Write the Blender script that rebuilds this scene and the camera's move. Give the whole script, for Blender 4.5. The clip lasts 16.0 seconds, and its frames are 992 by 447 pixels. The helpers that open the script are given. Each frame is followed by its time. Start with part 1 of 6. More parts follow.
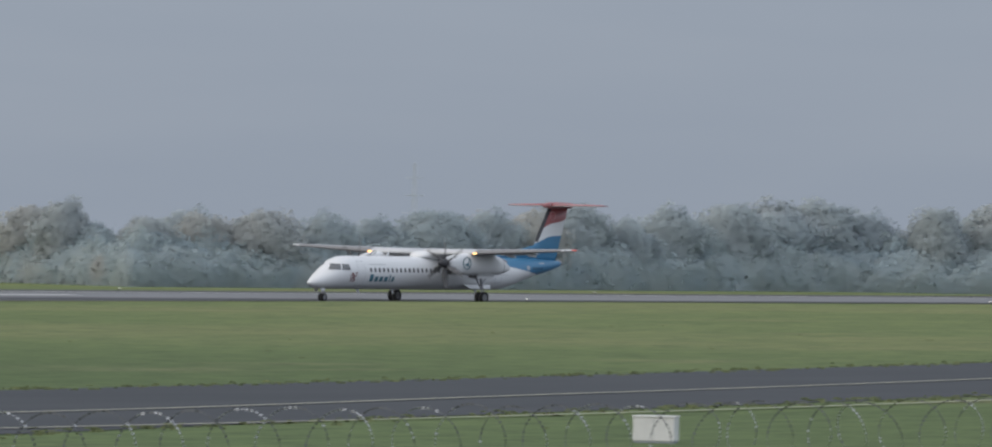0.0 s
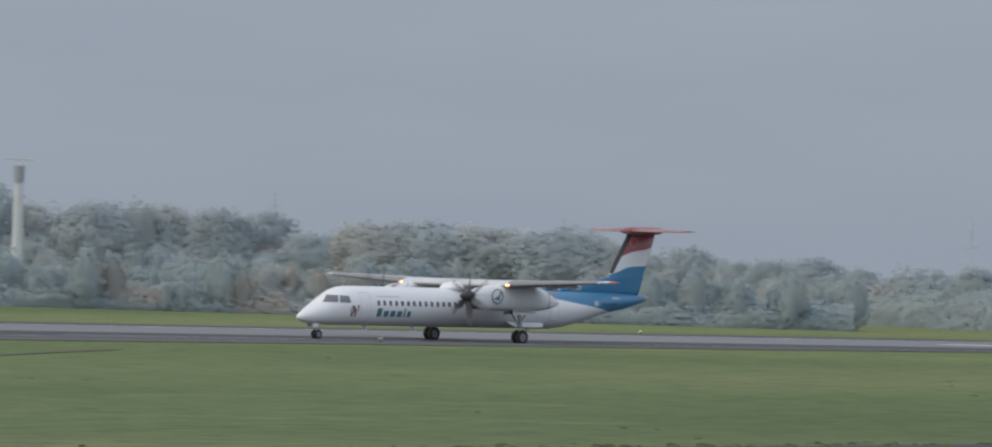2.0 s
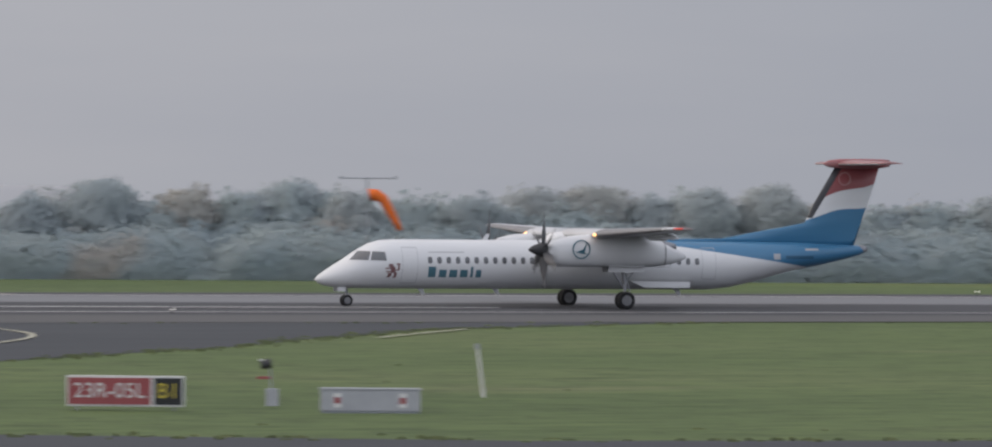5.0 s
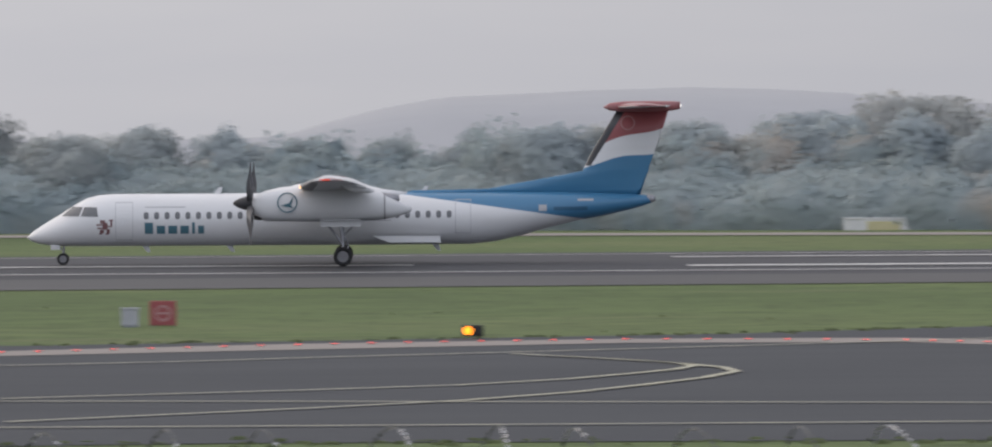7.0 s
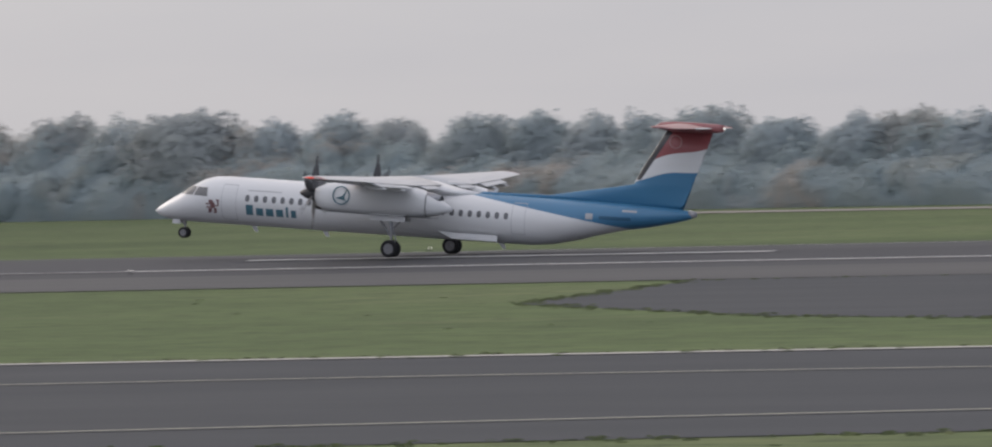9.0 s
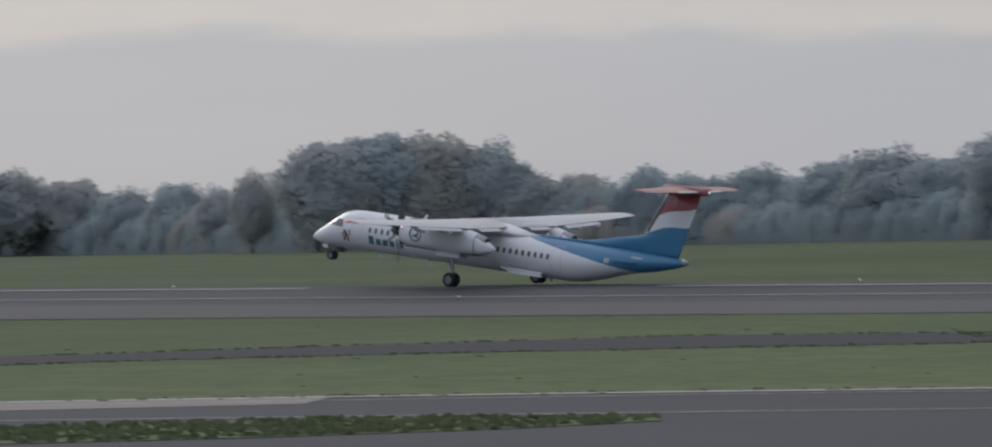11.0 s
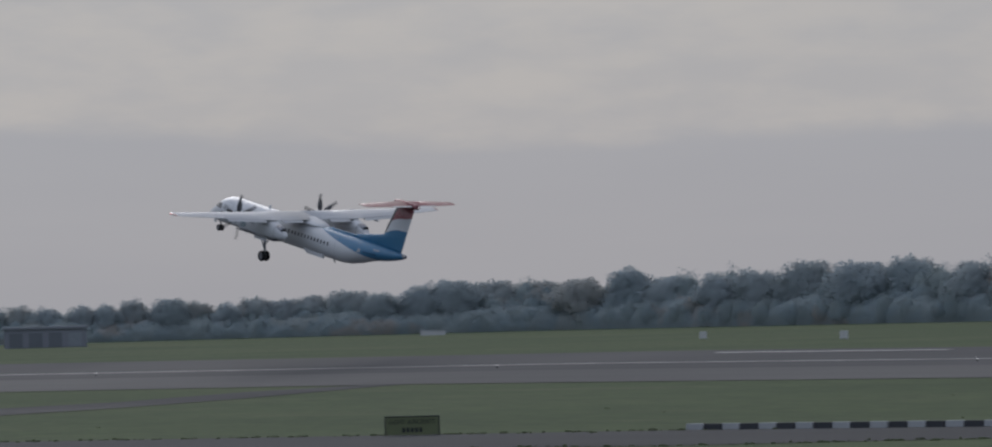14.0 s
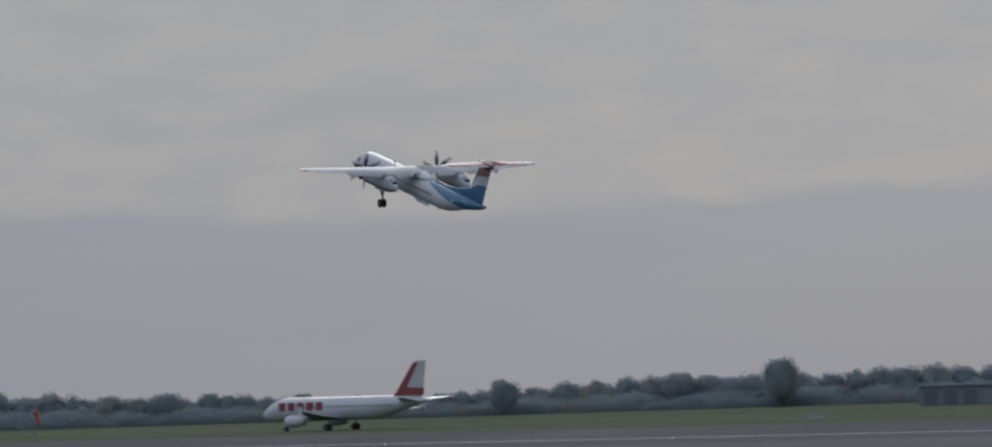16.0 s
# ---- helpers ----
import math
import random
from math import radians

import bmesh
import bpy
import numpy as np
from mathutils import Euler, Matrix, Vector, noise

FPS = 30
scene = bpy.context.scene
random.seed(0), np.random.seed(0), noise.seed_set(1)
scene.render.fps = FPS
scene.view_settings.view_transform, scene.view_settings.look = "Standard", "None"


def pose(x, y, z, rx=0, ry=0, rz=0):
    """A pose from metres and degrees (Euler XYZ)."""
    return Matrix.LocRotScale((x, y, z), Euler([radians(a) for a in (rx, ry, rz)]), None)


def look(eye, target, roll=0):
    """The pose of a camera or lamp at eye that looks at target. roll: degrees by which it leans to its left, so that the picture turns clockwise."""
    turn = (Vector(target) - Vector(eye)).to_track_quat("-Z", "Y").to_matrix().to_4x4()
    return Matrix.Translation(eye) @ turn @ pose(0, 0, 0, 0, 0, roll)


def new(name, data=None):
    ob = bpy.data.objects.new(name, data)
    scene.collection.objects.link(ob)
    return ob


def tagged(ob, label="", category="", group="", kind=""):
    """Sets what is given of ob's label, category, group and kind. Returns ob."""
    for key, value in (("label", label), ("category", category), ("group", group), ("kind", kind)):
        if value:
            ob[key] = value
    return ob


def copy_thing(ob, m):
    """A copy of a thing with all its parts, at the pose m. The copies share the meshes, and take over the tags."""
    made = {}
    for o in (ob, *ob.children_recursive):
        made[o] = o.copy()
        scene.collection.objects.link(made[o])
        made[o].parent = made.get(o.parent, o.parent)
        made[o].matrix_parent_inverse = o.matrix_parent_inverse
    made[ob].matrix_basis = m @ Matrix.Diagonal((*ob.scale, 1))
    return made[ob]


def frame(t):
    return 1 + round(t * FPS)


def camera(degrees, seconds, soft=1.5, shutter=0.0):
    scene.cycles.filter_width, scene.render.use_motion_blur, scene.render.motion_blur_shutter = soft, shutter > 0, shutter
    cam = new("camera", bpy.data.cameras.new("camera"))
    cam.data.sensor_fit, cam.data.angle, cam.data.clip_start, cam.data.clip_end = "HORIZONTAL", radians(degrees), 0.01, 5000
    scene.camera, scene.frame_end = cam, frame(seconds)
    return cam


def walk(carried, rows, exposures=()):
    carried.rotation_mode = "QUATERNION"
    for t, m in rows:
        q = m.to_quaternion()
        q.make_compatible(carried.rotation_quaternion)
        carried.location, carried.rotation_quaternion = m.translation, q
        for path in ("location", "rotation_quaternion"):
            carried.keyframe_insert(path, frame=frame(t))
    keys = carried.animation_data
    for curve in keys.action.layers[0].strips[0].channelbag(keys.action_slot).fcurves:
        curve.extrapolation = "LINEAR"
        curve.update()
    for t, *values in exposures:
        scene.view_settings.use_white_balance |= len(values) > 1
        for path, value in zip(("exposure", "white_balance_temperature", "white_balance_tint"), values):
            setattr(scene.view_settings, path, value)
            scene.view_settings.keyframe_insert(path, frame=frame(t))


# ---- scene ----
LENS = 8.29
EYE = (0.0, 0.0, 6.046)
CL = 342.25          # distance of the runway's centreline
# seconds, turn to the left, tilt up, roll (degrees)
PATH = (
    (0.00, -51.068, 0.024, 1.09),
    (0.50, -48.933, -0.066, 1.34),
    (1.00, -46.909, 0.033, 1.28),
    (1.50, -44.843, -0.002, 1.19),
    (2.00, -41.985, 0.242, 1.69),
    (2.50, -38.739, 0.085, 1.09),
    (3.00, -35.447, 0.063, 0.77),
    (3.20, -34.292, 0.083, 0.75),
    (3.62, -31.316, 0.004, 0.69),
    (4.04, -28.095, -0.074, 0.64),
    (4.46, -24.618, -0.152, 0.58),
    (4.88, -20.883, -0.228, 0.53),
    (5.30, -16.895, -0.302, 0.47),
    (5.50, -15.688, -0.331, 0.45),
    (6.00, -10.968, -0.612, 0.24),
    (6.50, -5.848, -0.730, 0.19),
    (7.00, -0.947, -0.680, -0.31),
    (7.50, 5.017, -0.634, -1.14),
    (8.00, 10.712, -0.528, -1.55),
    (8.20, 13.415, -0.514, -1.52),
    (8.62, 17.668, -0.607, -1.45),
    (9.04, 21.741, -0.694, -1.38),
    (9.46, 25.596, -0.778, -1.31),
    (9.88, 29.208, -0.858, -1.24),
    (10.30, 32.564, -0.937, -1.17),
    (10.50, 34.652, -0.751, -1.14),
    (11.00, 39.509, -0.268, -1.06),
    (11.50, 42.055, -0.003, -1.23),
    (12.00, 45.068, 0.048, -1.46),
    (12.50, 48.808, 0.051, -1.89),
    (13.00, 51.412, 0.279, -2.16),
    (13.50, 52.809, 0.471, -1.89),
    (14.00, 54.490, 0.494, -1.54),
    (14.50, 56.019, 0.570, -1.49),
    (15.00, 58.257, 0.578, -1.47),
    (15.50, 60.415, 0.658, -1.90),
    (16.00, 62.114, 1.195, -1.81),
)


def aim(turn, tilt, roll):
    return Matrix.Translation(EYE) @ pose(0, 0, 0, 0, 0, turn) @ pose(0, 0, 0, 90 + tilt) @ pose(0, 0, 0, 0, 0, roll)


cam = camera(LENS, 16.0, soft=2.05, shutter=0.16)
walk(cam, [(t, aim(a, b, c)) for t, a, b, c in PATH],
     exposures=[(0.0, 0.02, 6450, 10), (3.0, 0.04, 6450, 11), (5.5, 0.00, 6800, 15), (7.0, 0.08, 6750, 15), (8.0, -0.10, 6950, 16), (10.5, -0.05, 6300, 14), (11.0, -0.50, 6250, 13), (11.5, -0.58, 6200, 13), (12.0, -0.74, 6100, 13), (13.5, -0.92, 5980, 13), (16.0, -1.13, 5920, 12)])


# ---- sky and light ----
def make_sky():
    w = bpy.data.worlds.new("overcast_sky")
    scene.world = w
    w.use_nodes = True
    nt = w.node_tree
    nt.nodes.clear()
    N, L = nt.nodes.new, nt.links.new
    out, bg = N("ShaderNodeOutputWorld"), N("ShaderNodeBackground")
    L(bg.outputs[0], out.inputs[0])
    co = N("ShaderNodeTexCoord")
    sep = N("ShaderNodeSeparateXYZ")
    L(co.outputs["Generated"], sep.inputs[0])
    # cloud deck: dull at the horizon, three times brighter overhead
    deck = N("ShaderNodeValToRGB")
    L(sep.outputs[2], deck.inputs[0])
    deck.color_ramp.elements[0].position, deck.color_ramp.elements[0].color = 0.0, (0.335, 0.375, 0.43, 1)
    e = deck.color_ramp.elements.new(0.12)
    e.color = (0.37, 0.40, 0.45, 1)
    deck.color_ramp.elements[1].position, deck.color_ramp.elements[1].color = 0.9, (0.88, 0.93, 1.0, 1)
    # the brighter, warmer quarter round the veiled sun
    side = N("ShaderNodeVectorMath")
    side.operation = "DOT_PRODUCT"
    L(co.outputs["Generated"], side.inputs[0])
    side.inputs[1].default_value = (-0.87, 0.49, 0.0)
    glow = N("ShaderNodeValToRGB")
    L(side.outputs["Value"], glow.inputs[0])
    while len(glow.color_ramp.elements) < 5:
        glow.color_ramp.elements.new(0.5)
    for e, (p, c) in zip(glow.color_ramp.elements, ((0.0, (0.83, 0.855, 0.90)), (0.26, (1.12, 1.08, 1.05)), (0.62, (1.48, 1.40, 1.32)), (0.90, (1.55, 1.49, 1.39)), (1.0, (1.56, 1.52, 1.44)))):
        e.position, e.color = p, (*c, 1)
    mul = N("ShaderNodeMix")
    mul.data_type, mul.blend_type = "RGBA", "MULTIPLY"
    mul.inputs[0].default_value = 1.0
    L(deck.outputs[0], mul.inputs[6])
    L(glow.outputs[0], mul.inputs[7])
    # the unseen sky behind the camera is brightened, added fill for the tree fronts
    back = N("ShaderNodeMapRange")
    L(sep.outputs[1], back.inputs[0])
    for k, v in enumerate((0.0, -1.0, 1.0, 2.0)):
        back.inputs[k + 1].default_value = v
    back_fill_sky = N("ShaderNodeMix")
    back_fill_sky.data_type, back_fill_sky.blend_type = "RGBA", "MULTIPLY"
    back_fill_sky.inputs[0].default_value = 1.0
    L(mul.outputs[2], back_fill_sky.inputs[6])
    L(back.outputs[0], back_fill_sky.inputs[7])
    # flat banks of cloud
    stretch = N("ShaderNodeVectorMath")
    stretch.operation = "MULTIPLY"
    L(co.outputs["Generated"], stretch.inputs[0])
    stretch.inputs[1].default_value = (9.0, 9.0, 60.0)
    cloud = N("ShaderNodeTexNoise")
    cloud.inputs["Scale"].default_value, cloud.inputs["Detail"].default_value = 1.0, 3.5
    cloud.inputs["Roughness"].default_value = 0.55
    L(stretch.outputs[0], cloud.inputs["Vector"])
    tone = N("ShaderNodeValToRGB")
    L(cloud.outputs[0], tone.inputs[0])
    tone.color_ramp.elements[0].position, tone.color_ramp.elements[0].color = 0.35, (0.972, 0.976, 0.984, 1)
    tone.color_ramp.elements[1].position, tone.color_ramp.elements[1].color = 0.68, (1.035, 1.026, 1.016, 1)
    mul2 = N("ShaderNodeMix")
    mul2.data_type, mul2.blend_type = "RGBA", "MULTIPLY"
    mul2.inputs[0].default_value = 1.0
    L(back_fill_sky.outputs[2], mul2.inputs[6])
    L(tone.outputs[0], mul2.inputs[7])
    # the upper edge of a low bank of cloud on the sun's side: long swells with a little fraying
    swell = N("ShaderNodeVectorMath")
    swell.operation = "MULTIPLY"
    L(co.outputs["Generated"], swell.inputs[0])
    swell.inputs[1].default_value = (11.0, 11.0, 0.0)
    low = N("ShaderNodeTexNoise")
    low.inputs["Scale"].default_value, low.inputs["Detail"].default_value = 1.0, 2.0
    L(swell.outputs[0], low.inputs["Vector"])
    fine = N("ShaderNodeVectorMath")
    fine.operation = "MULTIPLY"
    L(co.outputs["Generated"], fine.inputs[0])
    fine.inputs[1].default_value = (60.0, 60.0, 190.0)
    scraps = N("ShaderNodeTexNoise")
    scraps.inputs["Scale"].default_value, scraps.inputs["Detail"].default_value = 1.0, 5.0
    L(fine.outputs[0], scraps.inputs["Vector"])
    lift = N("ShaderNodeMath")
    lift.operation = "MULTIPLY_ADD"
    L(low.outputs[0], lift.inputs[0])
    lift.inputs[1].default_value = 0.012
    L(sep.outputs[2], lift.inputs[2])
    fray = N("ShaderNodeMath")
    fray.operation = "MULTIPLY_ADD"
    L(scraps.outputs[0], fray.inputs[0])
    fray.inputs[1].default_value = 0.0035
    L(lift.outputs[0], fray.inputs[2])
    above = N("ShaderNodeMapRange")
    above.interpolation_type = "SMOOTHSTEP"
    L(fray.outputs[0], above.inputs[0])
    above.inputs[1].default_value, above.inputs[2].default_value = 0.0288, 0.0328
    near = N("ShaderNodeMapRange")
    L(side.outputs["Value"], near.inputs[0])
    near.inputs[1].default_value, near.inputs[2].default_value = 0.55, 0.93
    both = N("ShaderNodeMath")
    both.operation = "MULTIPLY"
    L(above.outputs[0], both.inputs[0])
    L(near.outputs[0], both.inputs[1])
    # ragged scraps of darker cloud over the warm gap, thicker towards the sun
    gap = N("ShaderNodeMapRange")
    gap.interpolation_type = "SMOOTHSTEP"
    L(scraps.outputs[0], gap.inputs[0])
    for k, v in enumerate((0.30, 0.72, 1.0, 0.0)):
        gap.inputs[k + 1].default_value = v
    thick = N("ShaderNodeMapRange")
    L(side.outputs["Value"], thick.inputs[0])
    for k, v in enumerate((0.955, 0.99, 0.20, 0.50)):
        thick.inputs[k + 1].default_value = v
    cover = N("ShaderNodeMath")
    cover.operation = "MULTIPLY"
    L(gap.outputs[0], cover.inputs[0])
    L(thick.outputs[0], cover.inputs[1])
    clear = N("ShaderNodeMath")
    clear.operation = "SUBTRACT"
    clear.inputs[0].default_value = 1.0
    L(cover.outputs[0], clear.inputs[1])
    torn = N("ShaderNodeMath")
    torn.operation = "MULTIPLY"
    L(both.outputs[0], torn.inputs[0])
    L(clear.outputs[0], torn.inputs[1])
    mul3 = N("ShaderNodeMix")
    mul3.data_type, mul3.blend_type = "RGBA", "MULTIPLY"
    L(torn.outputs[0], mul3.inputs[0])
    L(mul2.outputs[2], mul3.inputs[6])
    mul3.inputs[7].default_value = (1.33, 1.22, 1.085, 1)
    # a little clear-sky light through the deck
    sky = N("ShaderNodeTexSky")
    sky.sky_type, sky.sun_disc = "NISHITA", False
    sky.sun_elevation, sky.sun_rotation = radians(18), radians(-55)
    add = N("ShaderNodeMix")
    add.data_type, add.blend_type = "RGBA", "ADD"
    add.inputs[0].default_value = 0.004
    L(mul3.outputs[2], add.inputs[6])
    L(sky.outputs[0], add.inputs[7])
    L(add.outputs[2], bg.inputs[0])
    bg.inputs[1].default_value = 1.0
    sun = new("veiled_sun", bpy.data.lights.new("veiled_sun", "SUN"))
    sun.data.energy, sun.data.angle, sun.data.color = 0.9, radians(18), (1.0, 0.94, 0.86)
    sun.matrix_world = look((-0.82, 0.40, 0.42), (0, 0, 0))


make_sky()


# ---- materials ----
def nodes(name, rough=0.8, metal=0.0, spec=0.3):
    m = bpy.data.materials.new(name)
    m.use_nodes = True
    b = m.node_tree.nodes["Principled BSDF"]
    b.inputs["Roughness"].default_value, b.inputs["Metallic"].default_value = rough, metal
    b.inputs["Specular IOR Level"].default_value = spec
    return m, m.node_tree, b


def noise_node(nt, scale, detail=4.0, stretch=(1, 1, 1), coords="Object", rough=0.55):
    co = nt.nodes.new("ShaderNodeTexCoord")
    mp = nt.nodes.new("ShaderNodeMapping")
    mp.inputs["Scale"].default_value = stretch
    nt.links.new(co.outputs[coords], mp.inputs[0])
    n = nt.nodes.new("ShaderNodeTexNoise")
    n.inputs["Scale"].default_value, n.inputs["Detail"].default_value = scale, detail
    n.inputs["Roughness"].default_value = rough
    nt.links.new(mp.outputs[0], n.inputs["Vector"])
    return n.outputs[0]


def ramp(nt, fac, stops):
    r = nt.nodes.new("ShaderNodeValToRGB")
    while len(r.color_ramp.elements) < len(stops):
        r.color_ramp.elements.new(0.5)
    for e, (p, c) in zip(r.color_ramp.elements, stops):
        e.position, e.color = p, (*c, 1)
    nt.links.new(fac, r.inputs[0])
    return r.outputs[0]


def mix(nt, fac, a, b, blend="MIX"):
    m = nt.nodes.new("ShaderNodeMix")
    m.data_type, m.blend_type = "RGBA", blend
    for sock, v in ((m.inputs[0], fac), (m.inputs[6], a), (m.inputs[7], b)):
        if isinstance(v, (int, float)):
            sock.default_value = v
        elif isinstance(v, tuple):
            sock.default_value = (*v, 1)
        else:
            nt.links.new(v, sock)
    return m.outputs[2]


def calc(nt, op, a, b=0.0):
    m = nt.nodes.new("ShaderNodeMath")
    m.operation = op
    for sock, v in zip(m.inputs, (a, b)):
        if isinstance(v, (int, float)):
            sock.default_value = v
        else:
            nt.links.new(v, sock)
    return m.outputs[0]


def bump(nt, b, height, strength=0.3, distance=0.02):
    n = nt.nodes.new("ShaderNodeBump")
    n.inputs["Strength"].default_value, n.inputs["Distance"].default_value = strength, distance
    nt.links.new(height, n.inputs["Height"])
    nt.links.new(n.outputs[0], b.inputs["Normal"])


def worn(name, light, dark, scale=1.5, rough=0.7, metal=0.0, spec=0.3, relief=0.1):
    """Paint, metal or plastic with two scales of dirt."""
    m, nt, b = nodes(name, rough, metal, spec)
    big = noise_node(nt, scale, 3)
    fine = noise_node(nt, scale * 14, 5)
    c = mix(nt, big, dark, light)
    c = mix(nt, calc(nt, "MULTIPLY", fine, 0.35), c, dark)
    nt.links.new(c, b.inputs["Base Color"])
    bump(nt, b, fine, relief, 0.005)
    return m


def lamp_glass(name, colour, strength):
    m, nt, b = nodes(name, 0.2)
    b.inputs["Base Color"].default_value = (*colour, 1)
    b.inputs["Emission Color"].default_value = (*colour, 1)
    b.inputs["Emission Strength"].default_value = strength
    return m


def grass_material():
    m, nt, b = nodes("mown_grass", 0.9, 0, 0.15)
    big = noise_node(nt, 0.012, 4, (1, 1.6, 1))
    mid = noise_node(nt, 0.10, 5, (0.5, 1, 1))
    fine = noise_node(nt, 0.75, 5, (1, 0.7, 1), rough=0.65)
    c = ramp(nt, big, [(0.32, (0.092, 0.122, 0.052)), (0.5, (0.124, 0.156, 0.066)), (0.68, (0.166, 0.176, 0.086))])
    c = mix(nt, calc(nt, "MULTIPLY", mid, 0.7), c, (0.080, 0.110, 0.046))
    worn_patch = ramp(nt, noise_node(nt, 0.045, 6, (0.7, 1.5, 1)), [(0.60, (0, 0, 0)), (0.72, (1, 1, 1))])
    c = mix(nt, calc(nt, "MULTIPLY", worn_patch, 0.5), c, (0.20, 0.180, 0.105))
    dark = ramp(nt, fine, [(0.34, (1, 1, 1)), (0.47, (0, 0, 0))])
    c = mix(nt, calc(nt, "MULTIPLY", dark, 0.5), c, (0.050, 0.066, 0.034))
    streak = noise_node(nt, 0.9, 6, (0.35, 1.0, 1), rough=0.7)
    c = mix(nt, 1.0, c, ramp(nt, streak, [(0.34, (0.66, 0.70, 0.68)), (0.5, (1, 1, 1)), (0.66, (1.22, 1.20, 1.10))]), "MULTIPLY")
    # the grass is graded along x: darker at one end, brighter and yellower at the other
    place = nt.nodes.new("ShaderNodeTexCoord")
    along = nt.nodes.new("ShaderNodeSeparateXYZ")
    nt.links.new(place.outputs["Object"], along.inputs[0])
    field_grade = nt.nodes.new("ShaderNodeMapRange")
    nt.links.new(calc(nt, "ADD", along.outputs[0], calc(nt, "MULTIPLY", big, 120.0)), field_grade.inputs[0])
    field_grade.inputs[1].default_value, field_grade.inputs[2].default_value = -300.0, 440.0
    tone = ramp(nt, field_grade.outputs[0], [(0.0, (0.52, 0.62, 0.60)), (0.14, (0.60, 0.68, 0.65)), (0.36, (0.87, 0.93, 0.90)), (0.68, (0.87, 0.93, 0.90)), (1.0, (1.20, 1.15, 1.06))])
    c = mix(nt, 1.0, c, tone, "MULTIPLY")
    nt.links.new(c, b.inputs["Base Color"])
    bump(nt, b, fine, 0.6, 0.12)
    return m


def asphalt_material(name, light, dark, along=(0.04, 1, 1)):
    m, nt, b = nodes(name, 0.85, 0, 0.12)
    streak = noise_node(nt, 0.35, 4, along)
    patch = noise_node(nt, 0.02, 3)
    fine = noise_node(nt, 6.0, 4)
    c = mix(nt, streak, dark, light)
    c = mix(nt, calc(nt, "MULTIPLY", patch, 0.5), c, dark)
    c = mix(nt, calc(nt, "MULTIPLY", fine, 0.3), c, light)
    nt.links.new(c, b.inputs["Base Color"])
    nt.links.new(calc(nt, "ADD", calc(nt, "MULTIPLY", patch, 0.2), 0.72), b.inputs["Roughness"])
    bump(nt, b, fine, 0.25, 0.01)
    return m


def leaf_material(name, tones, dull, spread=0.0):
    """Leaves of one tone a tree, duller ones among them, letting light through; the tones are paled for haze."""
    m, nt, b = nodes(name, 0.85, 0, 0.1)
    info = nt.nodes.new("ShaderNodeObjectInfo")
    geo = nt.nodes.new("ShaderNodeNewGeometry")
    wander = ramp(nt, noise_node(nt, 0.055, 3, rough=0.6), [(0.3, (0, 0, 0)), (0.7, (1, 1, 1))])
    which = calc(nt, "FRACT", calc(nt, "ADD", info.outputs["Random"], calc(nt, "MULTIPLY", wander, spread)))
    per_tree = ramp(nt, which, [(i / (len(tones) - 1), c) for i, c in enumerate(tones)])
    c = mix(nt, calc(nt, "MULTIPLY", geo.outputs["Random Per Island"], 0.25), per_tree, dull)
    sprays = noise_node(nt, 0.55, 5, rough=0.65)
    c = mix(nt, ramp(nt, sprays, [(0.38, (0.15, 0.15, 0.15)), (0.60, (0, 0, 0))]), c, tuple(q * 0.72 for q in dull))
    nt.links.new(c, b.inputs["Base Color"])
    back = nt.nodes.new("ShaderNodeBsdfTranslucent")
    nt.links.new(c, back.inputs[0])
    both = nt.nodes.new("ShaderNodeMixShader")
    both.inputs[0].default_value = 0.5
    nt.links.new(b.outputs[0], both.inputs[1])
    nt.links.new(back.outputs[0], both.inputs[2])
    nt.links.new(both.outputs[0], nt.nodes["Material Output"].inputs[0])
    return m


GRASS = grass_material()
TARMAC = asphalt_material("runway_asphalt", (0.092, 0.093, 0.100), (0.052, 0.054, 0.060))
TAXI = asphalt_material("taxiway_asphalt", (0.076, 0.081, 0.089), (0.041, 0.045, 0.051), (0.2, 0.6, 1))
SHOULDER = asphalt_material("shoulder_concrete", (0.122, 0.121, 0.122), (0.079, 0.080, 0.082))
# darker version of the taxiway asphalt, for the links
DARK_TAXI = asphalt_material("dark_asphalt", (0.046, 0.051, 0.059), (0.026, 0.029, 0.034), (0.2, 0.6, 1))
# leaf colours paled and greyed: distance haze is painted into them
LEAVES = leaf_material("hazed_autumn_leaves", [(0.45, 0.51, 0.54), (0.475, 0.52, 0.53), (0.43, 0.495, 0.525), (0.50, 0.52, 0.51), (0.46, 0.515, 0.54), (0.445, 0.505, 0.535), (0.52, 0.505, 0.47), (0.45, 0.505, 0.535)], (0.455, 0.505, 0.53))
SHRUB = leaf_material("hazed_scrub_leaves", [(0.40, 0.47, 0.49), (0.42, 0.475, 0.475), (0.385, 0.46, 0.49), (0.44, 0.47, 0.455), (0.40, 0.47, 0.49), (0.50, 0.455, 0.41), (0.395, 0.465, 0.49)], (0.40, 0.465, 0.49), 0.9)
FIR = leaf_material("hazed_conifer_needles", [(0.31, 0.36, 0.365), (0.33, 0.375, 0.375)], (0.31, 0.35, 0.355))
# the far hill's mist is put into this pale grey
FAR = worn("hazed_hill_woods", (0.36, 0.37, 0.39), (0.32, 0.33, 0.35), 0.02, 0.95)
TUFT = worn("rough_grass_blades", (0.17, 0.195, 0.10), (0.12, 0.145, 0.07), 0.4, 0.9)
EDGE = worn("pale_concrete_edge", (0.50, 0.48, 0.45), (0.36, 0.345, 0.325), 0.6, 0.8)
